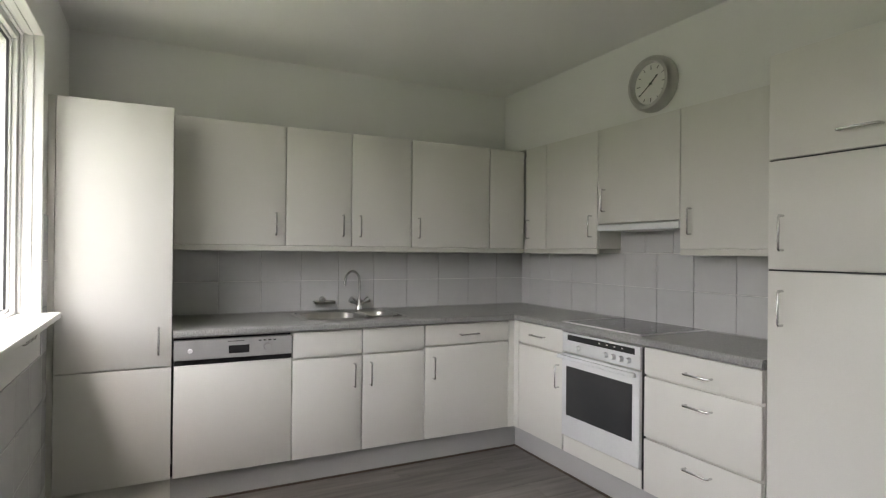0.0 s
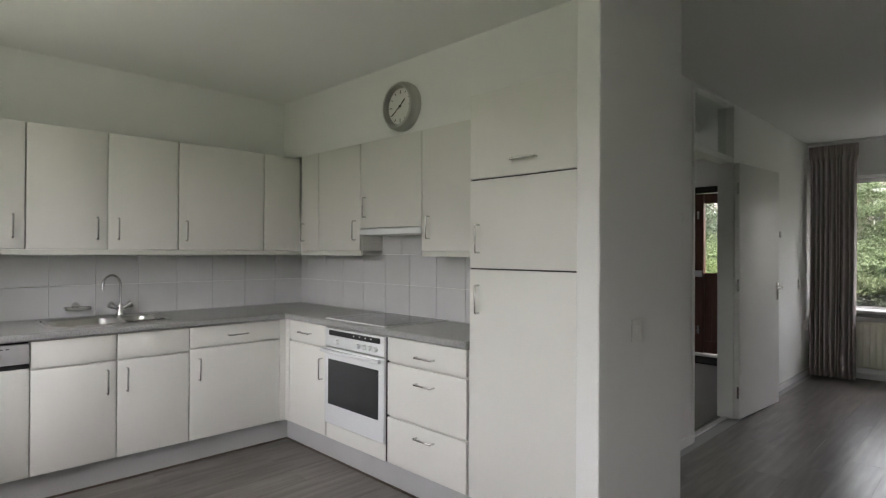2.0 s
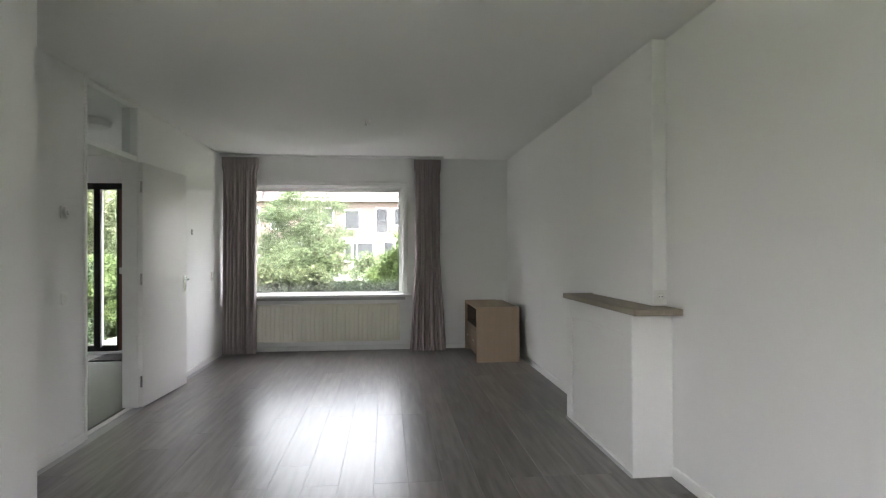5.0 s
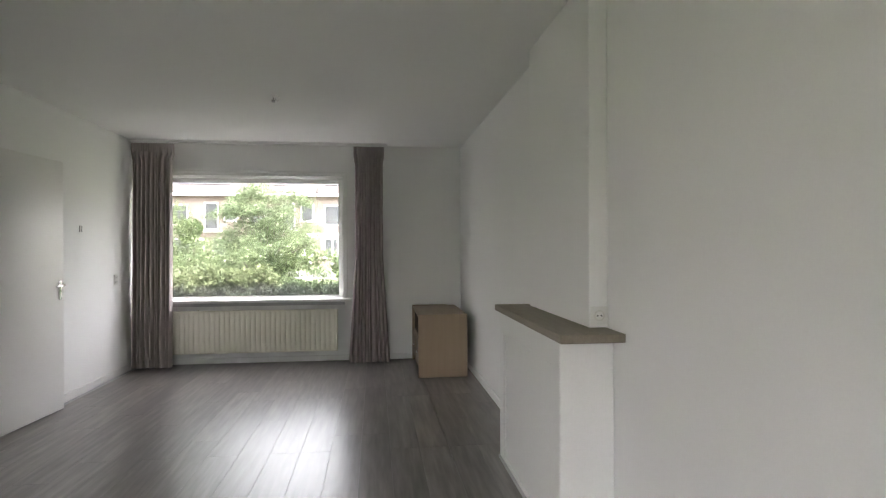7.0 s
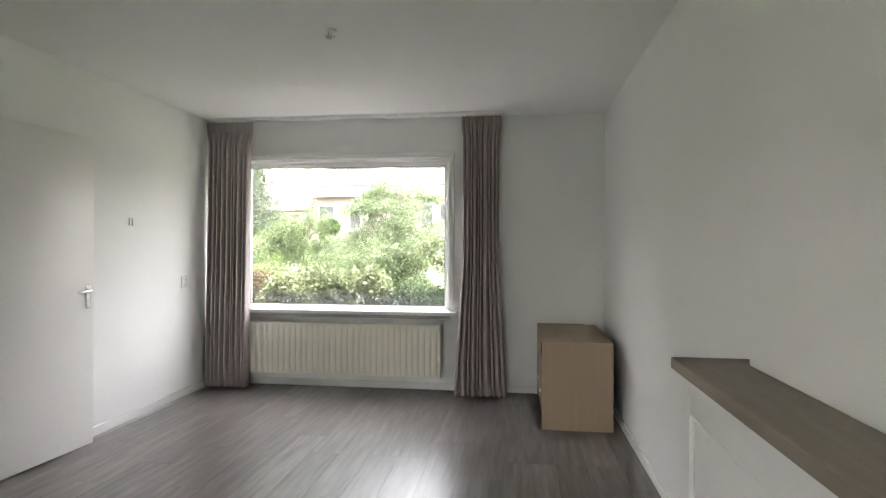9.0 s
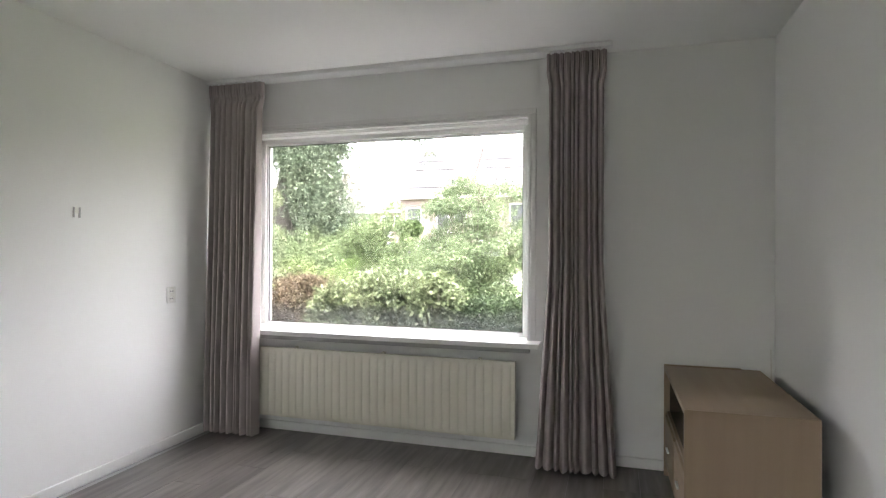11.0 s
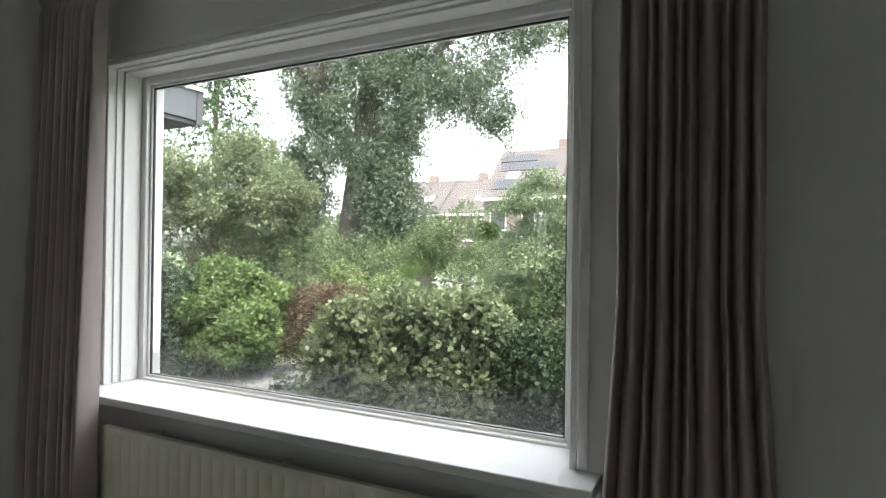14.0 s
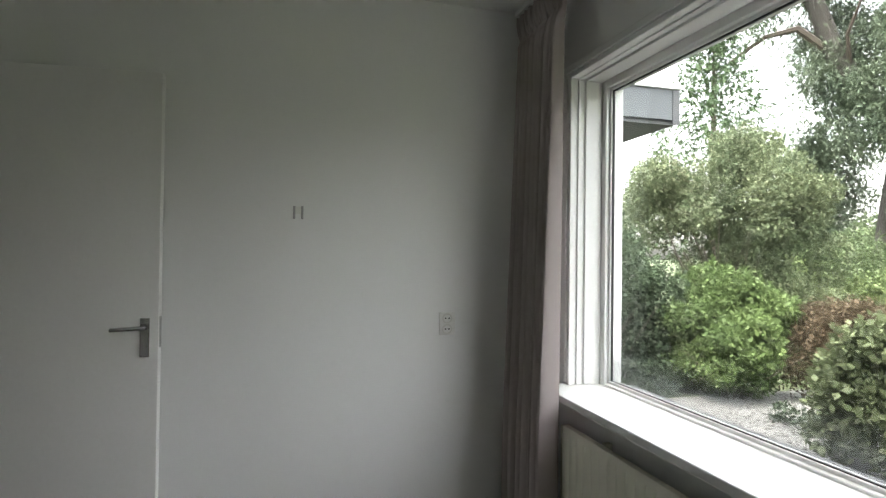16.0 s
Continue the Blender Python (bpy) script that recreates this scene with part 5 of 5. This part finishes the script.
shrub("topiary_bush", "round yellow-green clipped bush on a stem", (-2.95, 23.0), [(-2.95, 23.0, 2.05, 0.6, 0.52, 0.42)], 7000, 0.1, 0.4, LEAF_LAUREL, 29, stem=5, stem_h=2.1, spread=0.15, stem_r=0.05)
shrub("side_bush", "full light-green bush across the lawn", (4.9, 20.5), [(4.9, 20.5, 0.8, 1.1, 1.0, 1.1), (5.2, 20.4, 1.5, 0.9, 0.9, 0.8), (4.1, 20.8, 0.3, 0.8, 0.7, 0.6)], 15000, 0.13, 0.34, LEAF_LAUREL, 30, gaps=0.1, stem=14, stem_h=1.5)
shrub("round_shrub", "low dense green shrub under the garden tree", (1.5, 15.5), [(1.2, 15.4, 0.25, 0.8, 0.6, 0.6), (2.0, 15.6, 0.35, 0.8, 0.6, 0.7), (0.6, 15.7, 0.15, 0.6, 0.5, 0.5)], 16000, 0.07, 0.32, LEAF_BANK, 33, stem=14, stem_h=0.6, spread=0.5, stem_r=0.01)
shrub("street_shrubs", "loose green shrubs in front of the terrace", (8.0, 33.0), [(-10 + 2.6 * k, 31.5 + math.sin(3 * k), 0.5 + 0.3 * math.sin(1.9 * k), 1.5, 1.0, 0.9) for k in range(15)], 22000, 0.22, 0.34, LEAF_BANK, 31, stem=10, stem_h=0.9)


def grass_tuft(name, label, x, y, h, n, mat, seed, lean=0.5):
    rng = np.random.default_rng(seed)
    g = thing(name, label, "ornamental grass", pose(x, y, GZ))
    a = rng.uniform(0, 6.28, n)
    b = rng.uniform(0.0, 0.18, n)
    out = rng.uniform(0.1, lean, n) * h
    hh = h * rng.uniform(0.6, 1.0, n)
    dirs = np.stack([np.cos(a), np.sin(a), np.zeros(n)], 1)
    side = np.stack([-np.sin(a), np.cos(a), np.zeros(n)], 1) * 0.012
    base = dirs * b[:, None]
    tip = base + dirs * out[:, None] + np.array((0, 0, 1.0)) * hh[:, None]
    mid = base + dirs * out[:, None] * 0.4 + np.array((0, 0, 1.0)) * hh[:, None] * 0.65
    q = np.stack([base, mid + side, tip, mid - side], 1)
    f = quads("blades", q, mat, g)
    tagged(f, kind="stuff")
    return g


for i, (x, y, h, m, l) in enumerate(((-2.5, 16.2, 1.5, BLADE, "tall fountain grass with fine green blades"), (-3.4, 16.0, 1.3, LAVENDER, "greyish purple lavender clump"), (-2.1, 15.8, 1.1, LAVENDER, "greyish purple lavender clump"), (3.4, 12.4, 0.62, BLADE_DRY, "dry seed heads at the lawn edge"), (2.6, 12.6, 0.6, BLADE_DRY, "dry seed heads at the lawn edge"), (3.0, 12.9, 0.62, BLADE_DRY, "dry seed heads at the lawn edge"))):
    grass_tuft("grass_clump", l, x, y, h, 420, m, 50 + i)
rng = np.random.default_rng(60)
n = 24000
base = np.stack([rng.uniform(-3, 7, n), rng.uniform(9.9, 19, n), np.full(n, GZ)], 1)
lean = rng.normal(size=(n, 3)) * 0.03
lean[:, 2] = rng.uniform(0.05, 0.13, n)
side = rng.normal(size=(n, 3)) * np.array((0.008, 0.008, 0))
lawn = quads("lawn_grass", np.stack([base - side, base + side, base + side * 0.4 + lean, base - side * 0.4 + lean], 1), BLADE)
tagged(lawn, "short green lawn grass with uneven blades", "grass", "", "stuff")
n = 1800
p = np.stack([rng.uniform(-0.72, 1.0, n), rng.uniform(6.2, 10.5, n), np.full(n, GZ + 0.021)], 1)
s = rng.uniform(0.006, 0.016, (n, 1))
ex, ey, ez = np.array((1.0, 0.2, 0)), np.array((-0.2, 1.0, 0)), np.array((0, 0, 0.7))
tops = np.stack([p + (-ex - ey) * s * 0.5 + ez * s, p + (ex - ey) * s * 0.5 + ez * s, p + (ex + ey) * s * 0.5 + ez * s, p + (-ex + ey) * s * 0.5 + ez * s], 1)
sides = [np.stack([p + a * s, p + b * s, p + b * s * 0.5 + ez * s, p + a * s * 0.5 + ez * s], 1) for a, b in ((-ex - ey, ex - ey), (ex - ey, ex + ey), (ex + ey, -ex + ey), (-ex + ey, -ex - ey))]
stones = quads("gravel_stones", np.concatenate([tops, *sides]), GRAVEL)
tagged(stones, "loose pale gravel stones on the path", "gravel", "", "stuff")


# ---- trees ----
def limb(bm, pts, r0, r1, seg=9):
    n = len(pts)
    tube(bm, pts, [r0 + (r1 - r0) * k / (n - 1) for k in range(n)], seg)


def on_willow(u, v, z):
    """Place by distance across the line of sight from the window (u), depth (v) and height."""
    return (-6.9 + 0.854 * u - 0.52 * v, 20.0 + 0.52 * u + 0.854 * v, z)


willow = thing("willow_tree", "large old willow with forked trunk and drooping grey-green leaves", "tree", pose(-6.9, 20.0, GZ))
bm = bmesh.new()
W0 = Matrix.Translation((6.9, -20.0, -GZ))


def wl(pts):
    return [W0 @ Vector(on_willow(*p)) for p in pts]


limb(bm, wl([(-0.15, 0, GZ - 0.1), (-0.05, 0, 1.0), (0.1, 0.05, 2.6), (0.3, 0.1, 4.3), (0.4, 0.1, 5.2)]), 0.56, 0.46, 14)
limb(bm, wl([(0.35, 0.1, 4.4), (-0.5, -0.2, 5.6), (-1.3, -0.4, 7.0), (-1.9, -0.5, 9.0), (-2.3, -0.3, 11.5)]), 0.38, 0.18)
limb(bm, wl([(0.4, 0.1, 5.0), (0.5, 0.5, 7.0), (0.8, 0.6, 9.5), (0.9, 0.4, 12.5)]), 0.46, 0.2)
limb(bm, wl([(0.4, 0.1, 4.6), (1.3, 0.0, 5.6), (2.3, -0.3, 7.2), (3.4, -0.5, 9.2), (4.6, -0.5, 11.2)]), 0.29, 0.09)
part("trunk", bm, BARK, willow, "deeply furrowed grey-brown bark", True)
bm = bmesh.new()
for pts, r in (([(-1.4, -0.4, 7.2), (-2.2, -0.8, 8.0), (-3.0, -1.0, 7.9), (-3.9, -1.2, 7.3), (-4.4, -1.3, 6.8)], 0.13), ([(-1.7, -0.5, 8.2), (-2.3, -0.2, 9.2), (-2.8, -0.3, 10.4)], 0.08), ([(2.2, -0.3, 7.0), (3.0, -0.6, 7.2), (3.8, -0.8, 6.7), (4.6, -0.9, 5.6)], 0.08),
               ([(3.0, -0.4, 8.4), (4.2, -0.7, 9.4), (5.6, -0.8, 9.7), (6.8, -0.7, 9.3)], 0.08), ([(0.7, 0.6, 8.2), (1.8, 0.9, 9.8), (2.4, 1.0, 11.5)], 0.09), ([(-1.0, -0.3, 6.4), (-1.0, -0.9, 7.5), (-0.4, -1.2, 9.0)], 0.08)):
    limb(bm, wl(pts), r, 0.02, 6)
part("branches", bm, TWIG, willow, smooth=True)
rng = np.random.default_rng(71)
strands = []
for u, v, z, ru, rz, k in ((-1.8, 0, 10.6, 1.9, 1.4, 90), (0.8, 0, 11.5, 2.4, 1.8, 130), (3.6, -0.3, 10.8, 2.3, 1.5, 110), (6.0, -0.6, 9.7, 1.3, 0.7, 50), (-1.5, 0.6, 8.4, 0.9, 1.0, 80), (0.6, 0.9, 8.6, 1.6, 1.4, 110), (2.4, 0.5, 8.8, 1.4, 1.2, 100), (-1.3, 0.3, 6.6, 0.5, 0.9, 40),
                           (3.9, -0.9, 7.4, 1.1, 0.8, 64), (2.7, -0.6, 6.9, 1.0, 0.8, 60), (1.2, 0.8, 6.6, 1.0, 1.0, 70), (1.4, -0.5, 5.2, 0.7, 0.9, 54), (-0.6, -0.8, 5.2, 0.5, 0.5, 18), (1.5, -0.6, 4.0, 0.7, 0.8, 54), (1.2, -0.7, 2.9, 0.6, 0.6, 40), (-1.5, 1.8, 5.2, 1.0, 0.7, 56), (-2.5, 2.2, 4.6, 0.9, 0.8, 46), (-1.8, 1.6, 3.6, 1.0, 0.8, 40), (4.9, -1.0, 6.2, 0.6, 0.6, 24), (-3.4, -1.0, 8.5, 0.7, 0.4, 10), (2.1, -0.4, 2.5, 1.0, 0.7, 60), (-2.1, 1.0, 2.4, 0.8, 0.8, 34), (7.0, -0.7, 9.5, 0.9, 0.5, 26), (5.0, -0.8, 8.6, 1.0, 0.7, 40), (5.2, -0.6, 10.9, 1.6, 0.8, 50), (-2.6, -0.4, 9.6, 0.8, 0.8, 30), (-0.5, 0.9, 7.2, 0.8, 0.9, 40), (-3.0, -0.3, 11.3, 1.2, 0.6, 40), (2.6, 0.4, 12.0, 2.6, 1.0, 80), (0.7, -1.0, 4.7, 0.6, 0.5, 24), (1.0, -1.0, 3.7, 0.5, 0.6, 26), (-1.6, -0.4, 7.0, 0.7, 0.9, 40), (-0.5, -0.9, 6.4, 0.6, 0.6, 26), (0.2, -0.9, 7.8, 0.7, 0.7, 30), (0.1, -1.0, 5.0, 0.6, 0.6, 22), (1.6, -0.7, 7.8, 0.7, 0.8, 34), (-2.4, 1.2, 4.2, 0.7, 1.3, 54), (-2.2, 1.0, 3.0, 0.7, 0.9, 36), (1.0, -0.9, 3.2, 0.6, 0.9, 40), (1.6, -0.8, 5.6, 0.7, 0.8, 40), (4.6, -0.9, 6.9, 0.9, 0.9, 40)):
    for _ in range(int(k * 1.3)):
        d = rng.normal(size=3)
        d /= np.linalg.norm(d)
        q = rng.random() ** 0.4
        strands.append((u + d[0] * ru * 1.25 * q, v + d[1] * ru * 0.9 * q, z + d[2] * rz * 1.25 * q, rng.uniform(0.4, 1.5), rng.uniform(-0.5, 0.5), rng.uniform(-0.3, 0.3)))
pts = []
for u, v, z, ln, du, dv in strands:
    t = rng.random(58)
    pu = u + du * ln * t + rng.normal(size=58) * 0.16
    pv = v + dv * ln * t + rng.normal(size=58) * 0.16
    pz = z + 0.25 * np.sin(t * 2.0) * ln * 0.4 - ln * t ** 1.4 + rng.normal(size=58) * 0.06
    pts.append(np.stack([0.854 * pu - 0.52 * pv, 0.52 * pu + 0.854 * pv, pz - GZ], 1))
f = quads("crown", leaves_at(np.concatenate(pts), 0.145, 0.17, 0.7, rng, 0.8), LEAF_WILLOW, willow)
tagged(f, "narrow grey-green drooping leaves", kind="stuff")

tree = thing("garden_tree", "small spreading garden tree with fine light-green leaves", "tree", pose(1.35, 16.0, GZ) @ Matrix.Diagonal((0.86, 0.86, 0.98, 1)))
bm = bmesh.new()
TIPS = ((-0.9, 0.1, 2.6), (0.2, -0.3, 3.3), (1.0, 0.2, 2.7), (-0.4, 0.4, 3.2), (0.7, -0.2, 3.5), (-1.5, 0.0, 2.0), (1.5, 0.1, 2.0))
for x, y, z in TIPS:
    limb(bm, [(0.08 * x, 0.08 * y, -0.05), (0.25 * x, 0.3 * y, z * 0.35), (0.6 * x, 0.7 * y, z * 0.7), (x, y, z)], 0.05, 0.012, 7)
    for s in (-1, 1):
        limb(bm, [(0.6 * x, 0.7 * y, z * 0.7), (0.8 * x + 0.3 * s, y - 0.2, z * 0.85), (x + 0.55 * s, y - 0.3, z * 0.95)], 0.02, 0.006, 5)
part("trunk", bm, TWIG, tree, smooth=True)
rng = np.random.default_rng(81)
sprays = []
for _ in range(112):
    h = rng.random() ** 0.8
    reach = 1.95 * (1 - h ** 2.2) ** 0.5 + 0.25
    a = rng.uniform(0, 6.28)
    q = rng.random() ** 0.5 * rng.uniform(0.75, 1.25)
    m = int(rng.uniform(220, 400))
    w = rng.uniform(0.3, 0.6)
    d = rng.normal(size=(m, 2)) * 0.55 * w
    e = rng.normal(size=m) * 0.07
    sprays.append(np.stack([math.cos(a) * reach * q + d[:, 0], 0.7 * math.sin(a) * reach * q + d[:, 1], 0.14 + 3.3 * h * rng.uniform(0.9, 1.08) + e - 0.5 * (d ** 2).sum(1)], 1))
p = np.concatenate(sprays)
tagged(quads("crown", leaves_at(p, 0.075, 0.28, 0.35, rng), LEAF_TREE, tree), kind="stuff")

spruce = thing("spruce_tree", "dark pointed spruce behind the canopy", "tree", pose(-7.6, 14.6, GZ) @ Matrix.Diagonal((1.1, 1.1, 1.2, 1)))
bm = bmesh.new()
limb(bm, [(0, 0, 0), (0.02, 0, 3.0), (0, 0, 6.8)], 0.14, 0.015, 8)
part("trunk", bm, TWIG, spruce)
rng = np.random.default_rng(91)
pts = []
for k in range(24):
    z = 1.2 + k * 0.235
    r = (7.2 - z) * 0.5
    for j in range(9):
        a = j * 2 * math.pi / 9 + k * 0.7 + rng.uniform(-0.2, 0.2)
        t = rng.random(60) ** 0.7
        w = rng.normal(size=60) * 0.08 * (1 - 0.5 * t)
        pts.append(np.stack([np.cos(a) * r * t - np.sin(a) * w, np.sin(a) * r * t + np.cos(a) * w, z - 0.35 * r * t + 0.2 * r * t ** 2 + rng.normal(size=60) * 0.03], 1))
tagged(quads("crown", leaves_at(np.concatenate(pts), 0.13, 0.16, 0.3, rng), LEAF_SPRUCE, spruce), kind="stuff")


# ---- houses across the green ----
def terrace_house(label, x0, x1, y, eaves, ridge, depth, layout, panels=(), lights=(), chimney=None):
    """A two-storey brick house facing -y. layout rows: (kind, x, z, w, h) from the left corner."""
    h = thing("terrace_house", label, "house", pose(x0, y, GZ), "terrace across the green")
    w = x1 - x0
    part("wall", boxes((0, w, 0, depth, 0, eaves)), BRICK, h)
    bm = bmesh.new()
    for x in (0.0, w - 0.15):
        a = [bm.verts.new((x + dx, yy, zz)) for dx in (0, 0.15) for yy, zz in ((0, eaves), (depth, eaves), (depth / 2, ridge - 0.1))]
        for q in ((0, 1, 2), (3, 5, 4)):
            bm.faces.new([a[k] for k in q])
        for q in ((0, 2, 5, 3), (2, 1, 4, 5), (1, 0, 3, 4)):
            bm.faces.new([a[k] for k in q])
    part("gable", bm, BRICK, h)
    run = math.hypot(depth / 2 + 0.35, ridge - eaves)
    slope = math.degrees(math.atan2(ridge - eaves, depth / 2 + 0.35))
    low = pose(0, -0.35, eaves - 0.02, slope, 0, 0)
    roof = part("roof", boxes((-0.1, w + 0.1, 0, run, 0, 0.12)), ROOF, h, at=low)
    courses = int(run / 0.34)
    part("tile_courses", boxes(*[(-0.1, w + 0.1, k * 0.34, k * 0.34 + 0.325, 0.121, 0.145) for k in range(courses)]), ROOF, roof)
    part("roof_back", boxes((-0.1, w + 0.1, 0, run, 0, 0.12)), ROOF, h, at=pose(w, depth + 0.35, eaves - 0.02, slope, 0, 180))
    part("gutter", boxes((-0.1, w + 0.1, -0.48, -0.3, eaves - 0.22, eaves + 0.02), edge=0.02), TRIM, h, "white eaves board and gutter")
    for a, b, c, d in panels:
        part("solar_panel", boxes((a, b, c, d, 0.16, 0.2)), SOLAR, roof, "dark blue solar panel row")
    for a, b, c, d in lights:
        sl = part("skylight", boxes((a, b, c, d, 0.15, 0.22)), ALU, roof)
        part("pane", boxes((a + 0.07, b - 0.07, c + 0.07, d - 0.07, 0.221, 0.23)), DARK_PANE, sl)
    if chimney is not None:
        ch = part("chimney", boxes((chimney - 0.5, chimney + 0.5, depth / 2 - 0.35, depth / 2 + 0.35, ridge - 0.5, ridge + 0.75), edge=0.02), BRICK, h)
        part("flue", disc(bmesh.new(), (chimney - 0.2, depth / 2, ridge + 0.75), (0, 0, 1), 0.1, 0.08, 0.45, 12), PANEL_STEEL, ch)
    for kind, x, z, ww, hh in layout:
        wn_ = part("window", boxes((x, x + ww, -0.06, 0.02, z, z + 0.08), (x, x + ww, -0.06, 0.02, z + hh - 0.08, z + hh), (x, x + 0.08, -0.06, 0.02, z + 0.08, z + hh - 0.08), (x + ww - 0.08, x + ww, -0.06, 0.02, z + 0.08, z + hh - 0.08), edge=0.0), TRIM, h, "white window frame")
        part("pane", boxes((x + 0.08, x + ww - 0.08, -0.02, -0.004, z + 0.08, z + hh - 0.08)), DARK_PANE, wn_)
        if ww > 1.4:
            part("mullion", boxes((x + ww * 0.4, x + ww * 0.4 + 0.07, -0.06, -0.021, z + 0.08, z + hh - 0.08)), TRIM, wn_)
        if kind == "balcony":
            bal = part("balcony", boxes((x - 0.3, x + ww + 0.3, -0.35, -0.07, z - 0.16, z - 0.04)), TRIM, h)
            part("rail", boxes((x - 0.3, x + ww + 0.3, -0.34, -0.31, z + 0.9, z + 0.95)), DARK_FRAME, bal)
            for k in range(9):
                bx = x - 0.28 + k * (ww + 0.54) / 8
                part("baluster", boxes((bx, bx + 0.02, -0.335, -0.315, z - 0.04, z + 0.9)), DARK_FRAME, bal)
    return h


ROWS = [("plain", 0.5, 3.3, 1.3, 1.6), ("balcony", 3.0, 2.95, 1.05, 2.1), ("plain", 4.45, 3.6, 1.0, 1.45), ("plain", 0.5, 0.7, 2.5, 1.6), ("plain", 3.6, 0.25, 0.95, 2.1), ("plain", 4.7, 0.9, 0.7, 1.3)]
for k in range(6):
    x0 = -11.35 + 5.75 * k
    terrace_house("pale brick terraced house with solar panels on its tiled roof" if k < 5 else "pale brick terraced house with plain tiled roof", x0, x0 + 5.74, 43.5, 5.75, 10.0, 9.0, ROWS,
                  [(0.5, 4.9, 0.9, 2.1), (0.5, 4.9, 3.4, 4.5), (0.3, 3.2, 4.7, 5.6)] if k < 5 else (), [(1.3, 2.2, 2.3, 3.2), (3.6, 4.2, 2.4, 3.0)], 5.1 if k in (0, 2, 4) else None)
for k in range(3):
    x0 = -33.3 + 6.0 * k
    terrace_house("pale brick terraced house with brown tiled roof and skylight", x0, x0 + 5.99, 56.0, 5.6, 9.6, 9.0, ROWS, (), [(3.4, 4.4, 2.2, 3.2), (1.7, 2.1, 2.6, 3.0)], 3.0)
porch = thing("garden_pergola", "white timber pergola in front of the terrace", "pergola", pose(-0.2, 41.0, GZ))
for x in (0.0, 1.6, 3.2, 4.8):
    part("post", boxes((x, x + 0.12, 0, 0.12, 0, 2.4)), TRIM, porch)
part("beam", boxes((-0.3, 5.2, -0.02, 0.14, 2.4, 2.6)), TRIM, porch)
far = np.random.default_rng(95)
fw = blob_points(26000, [(-70 + 7 * k, 75 + 4 * math.sin(k * 2.1), 3.5, 5.0, 3.0, 4.6 + 1.5 * math.sin(k * 1.3)) for k in range(22)], far, 96, 0.6)
tagged(quads("far_trees", leaves_at(fw, 0.7, 0.4, 0.1, far), LEAF_BANK), "distant green tree line behind the houses", "trees", "", "stuff")
fw = blob_points(14000, [(-8 + 2.2 * k, -11 - math.sin(k * 1.7), 0.9, 1.6, 1.0, 1.5) for k in range(11)], far, 97, 0.6)
tagged(quads("rear_hedge", leaves_at(fw, 0.2, 0.35, 0.1, far), LEAF_BANK), "green hedge closing the back garden", "hedge", "", "stuff")


# ---- pieces last: floor boards and wall tiles ----
BOARD_MESHES = {}


def chamfered(bm, x0, x1, y0, y1, z0, z1, c):
    lo = [bm.verts.new(p) for p in ((x0, y0, z0), (x1, y0, z0), (x1, y1, z0), (x0, y1, z0))]
    mid = [bm.verts.new(p) for p in ((x0, y0, z1 - c), (x1, y0, z1 - c), (x1, y1, z1 - c), (x0, y1, z1 - c))]
    top = [bm.verts.new(p) for p in ((x0 + c, y0 + c, z1), (x1 - c, y0 + c, z1), (x1 - c, y1 - c, z1), (x0 + c, y1 - c, z1))]
    for a, b in ((lo, mid), (mid, top)):
        for k in range(4):
            bm.faces.new((a[k], a[(k + 1) % 4], b[(k + 1) % 4], b[k]))
    bm.faces.new(top)
    bm.faces.new(lo[::-1])


def piece(name, key, size, mat, parent, m, c):
    if key not in BOARD_MESHES:
        bm = bmesh.new()
        chamfered(bm, 0, size[0], 0, size[1], 0, size[2], c)
        BOARD_MESHES[key] = mesh_of(name, bm, mat)
    ob = new(name, BOARD_MESHES[key])
    ob.parent = parent
    ob.matrix_basis = m


rnd = random.Random(5)
BW, BL = 0.19, 1.29
x = XL
while x < XR - 0.01:
    w = min(BW, XR - x)
    y_end = YF if x > 1.9 else YK
    y = YR - rnd.choice((0.0, 0.3, 0.6, 0.9))
    while y < y_end:
        a, b = max(y, YR), min(y + BL, y_end)
        if b - a > 0.05:
            key = ("board", round(w, 3), round(b - a, 3))
            piece("floor_board", key, (w - 0.0008, b - a - 0.0008, 0.0115), LAMINATE, floor, pose(x, a, -0.0115), 0.0005)
        y += BL
    x += BW

TW, TH = 0.25, 0.203


def tile(parent, m, w, h):
    piece("tile", ("tile", round(w, 3), round(h, 3)), (w - 0.003, h - 0.003, 0.007), TILE, parent, m, 0.0012)


for j in range(2):
    z = 0.872 + j * TH
    h = min(TH, 1.30 - z) if j else TH
    for k in range(10):
        y = -2.03 + k * TW
        tile(wall_west, Matrix(((0, 0, 1, XL), (1, 0, 0, y), (0, 1, 0, z), (0, 0, 0, 1))), min(TW, YK - y), h)
    for k in range(10):
        x = XL + 0.01 + k * TW - 0.15
        a, b = max(x, XL + 0.01), min(x + TW, 1.74)
        if b > a + 0.02:
            tile(wall_kitchen, Matrix(((1, 0, 0, a), (0, 0, -1, YK), (0, 1, 0, z), (0, 0, 0, 1))), b - a, h)
for k in range(3):
    tile(wall_kitchen, Matrix(((1, 0, 0, 0.475 + k * 0.201), (0, 0, -1, YK), (0, 1, 0, 1.278), (0, 0, 0, 1))), 0.2, 0.13)
for j in range(7):
    z = 0.0 + j * TH
    for k in range(9):
        x = -0.10 + k * TW
        if z + TH > 0.96 and x + TW > KX0:
            continue
        tile(wall_south, Matrix(((-1, 0, 0, x + TW), (0, 0, 1, YR), (0, 1, 0, z), (0, 0, 0, 1))), TW, TH if z + TH < 0.96 or j > 3 else TH)
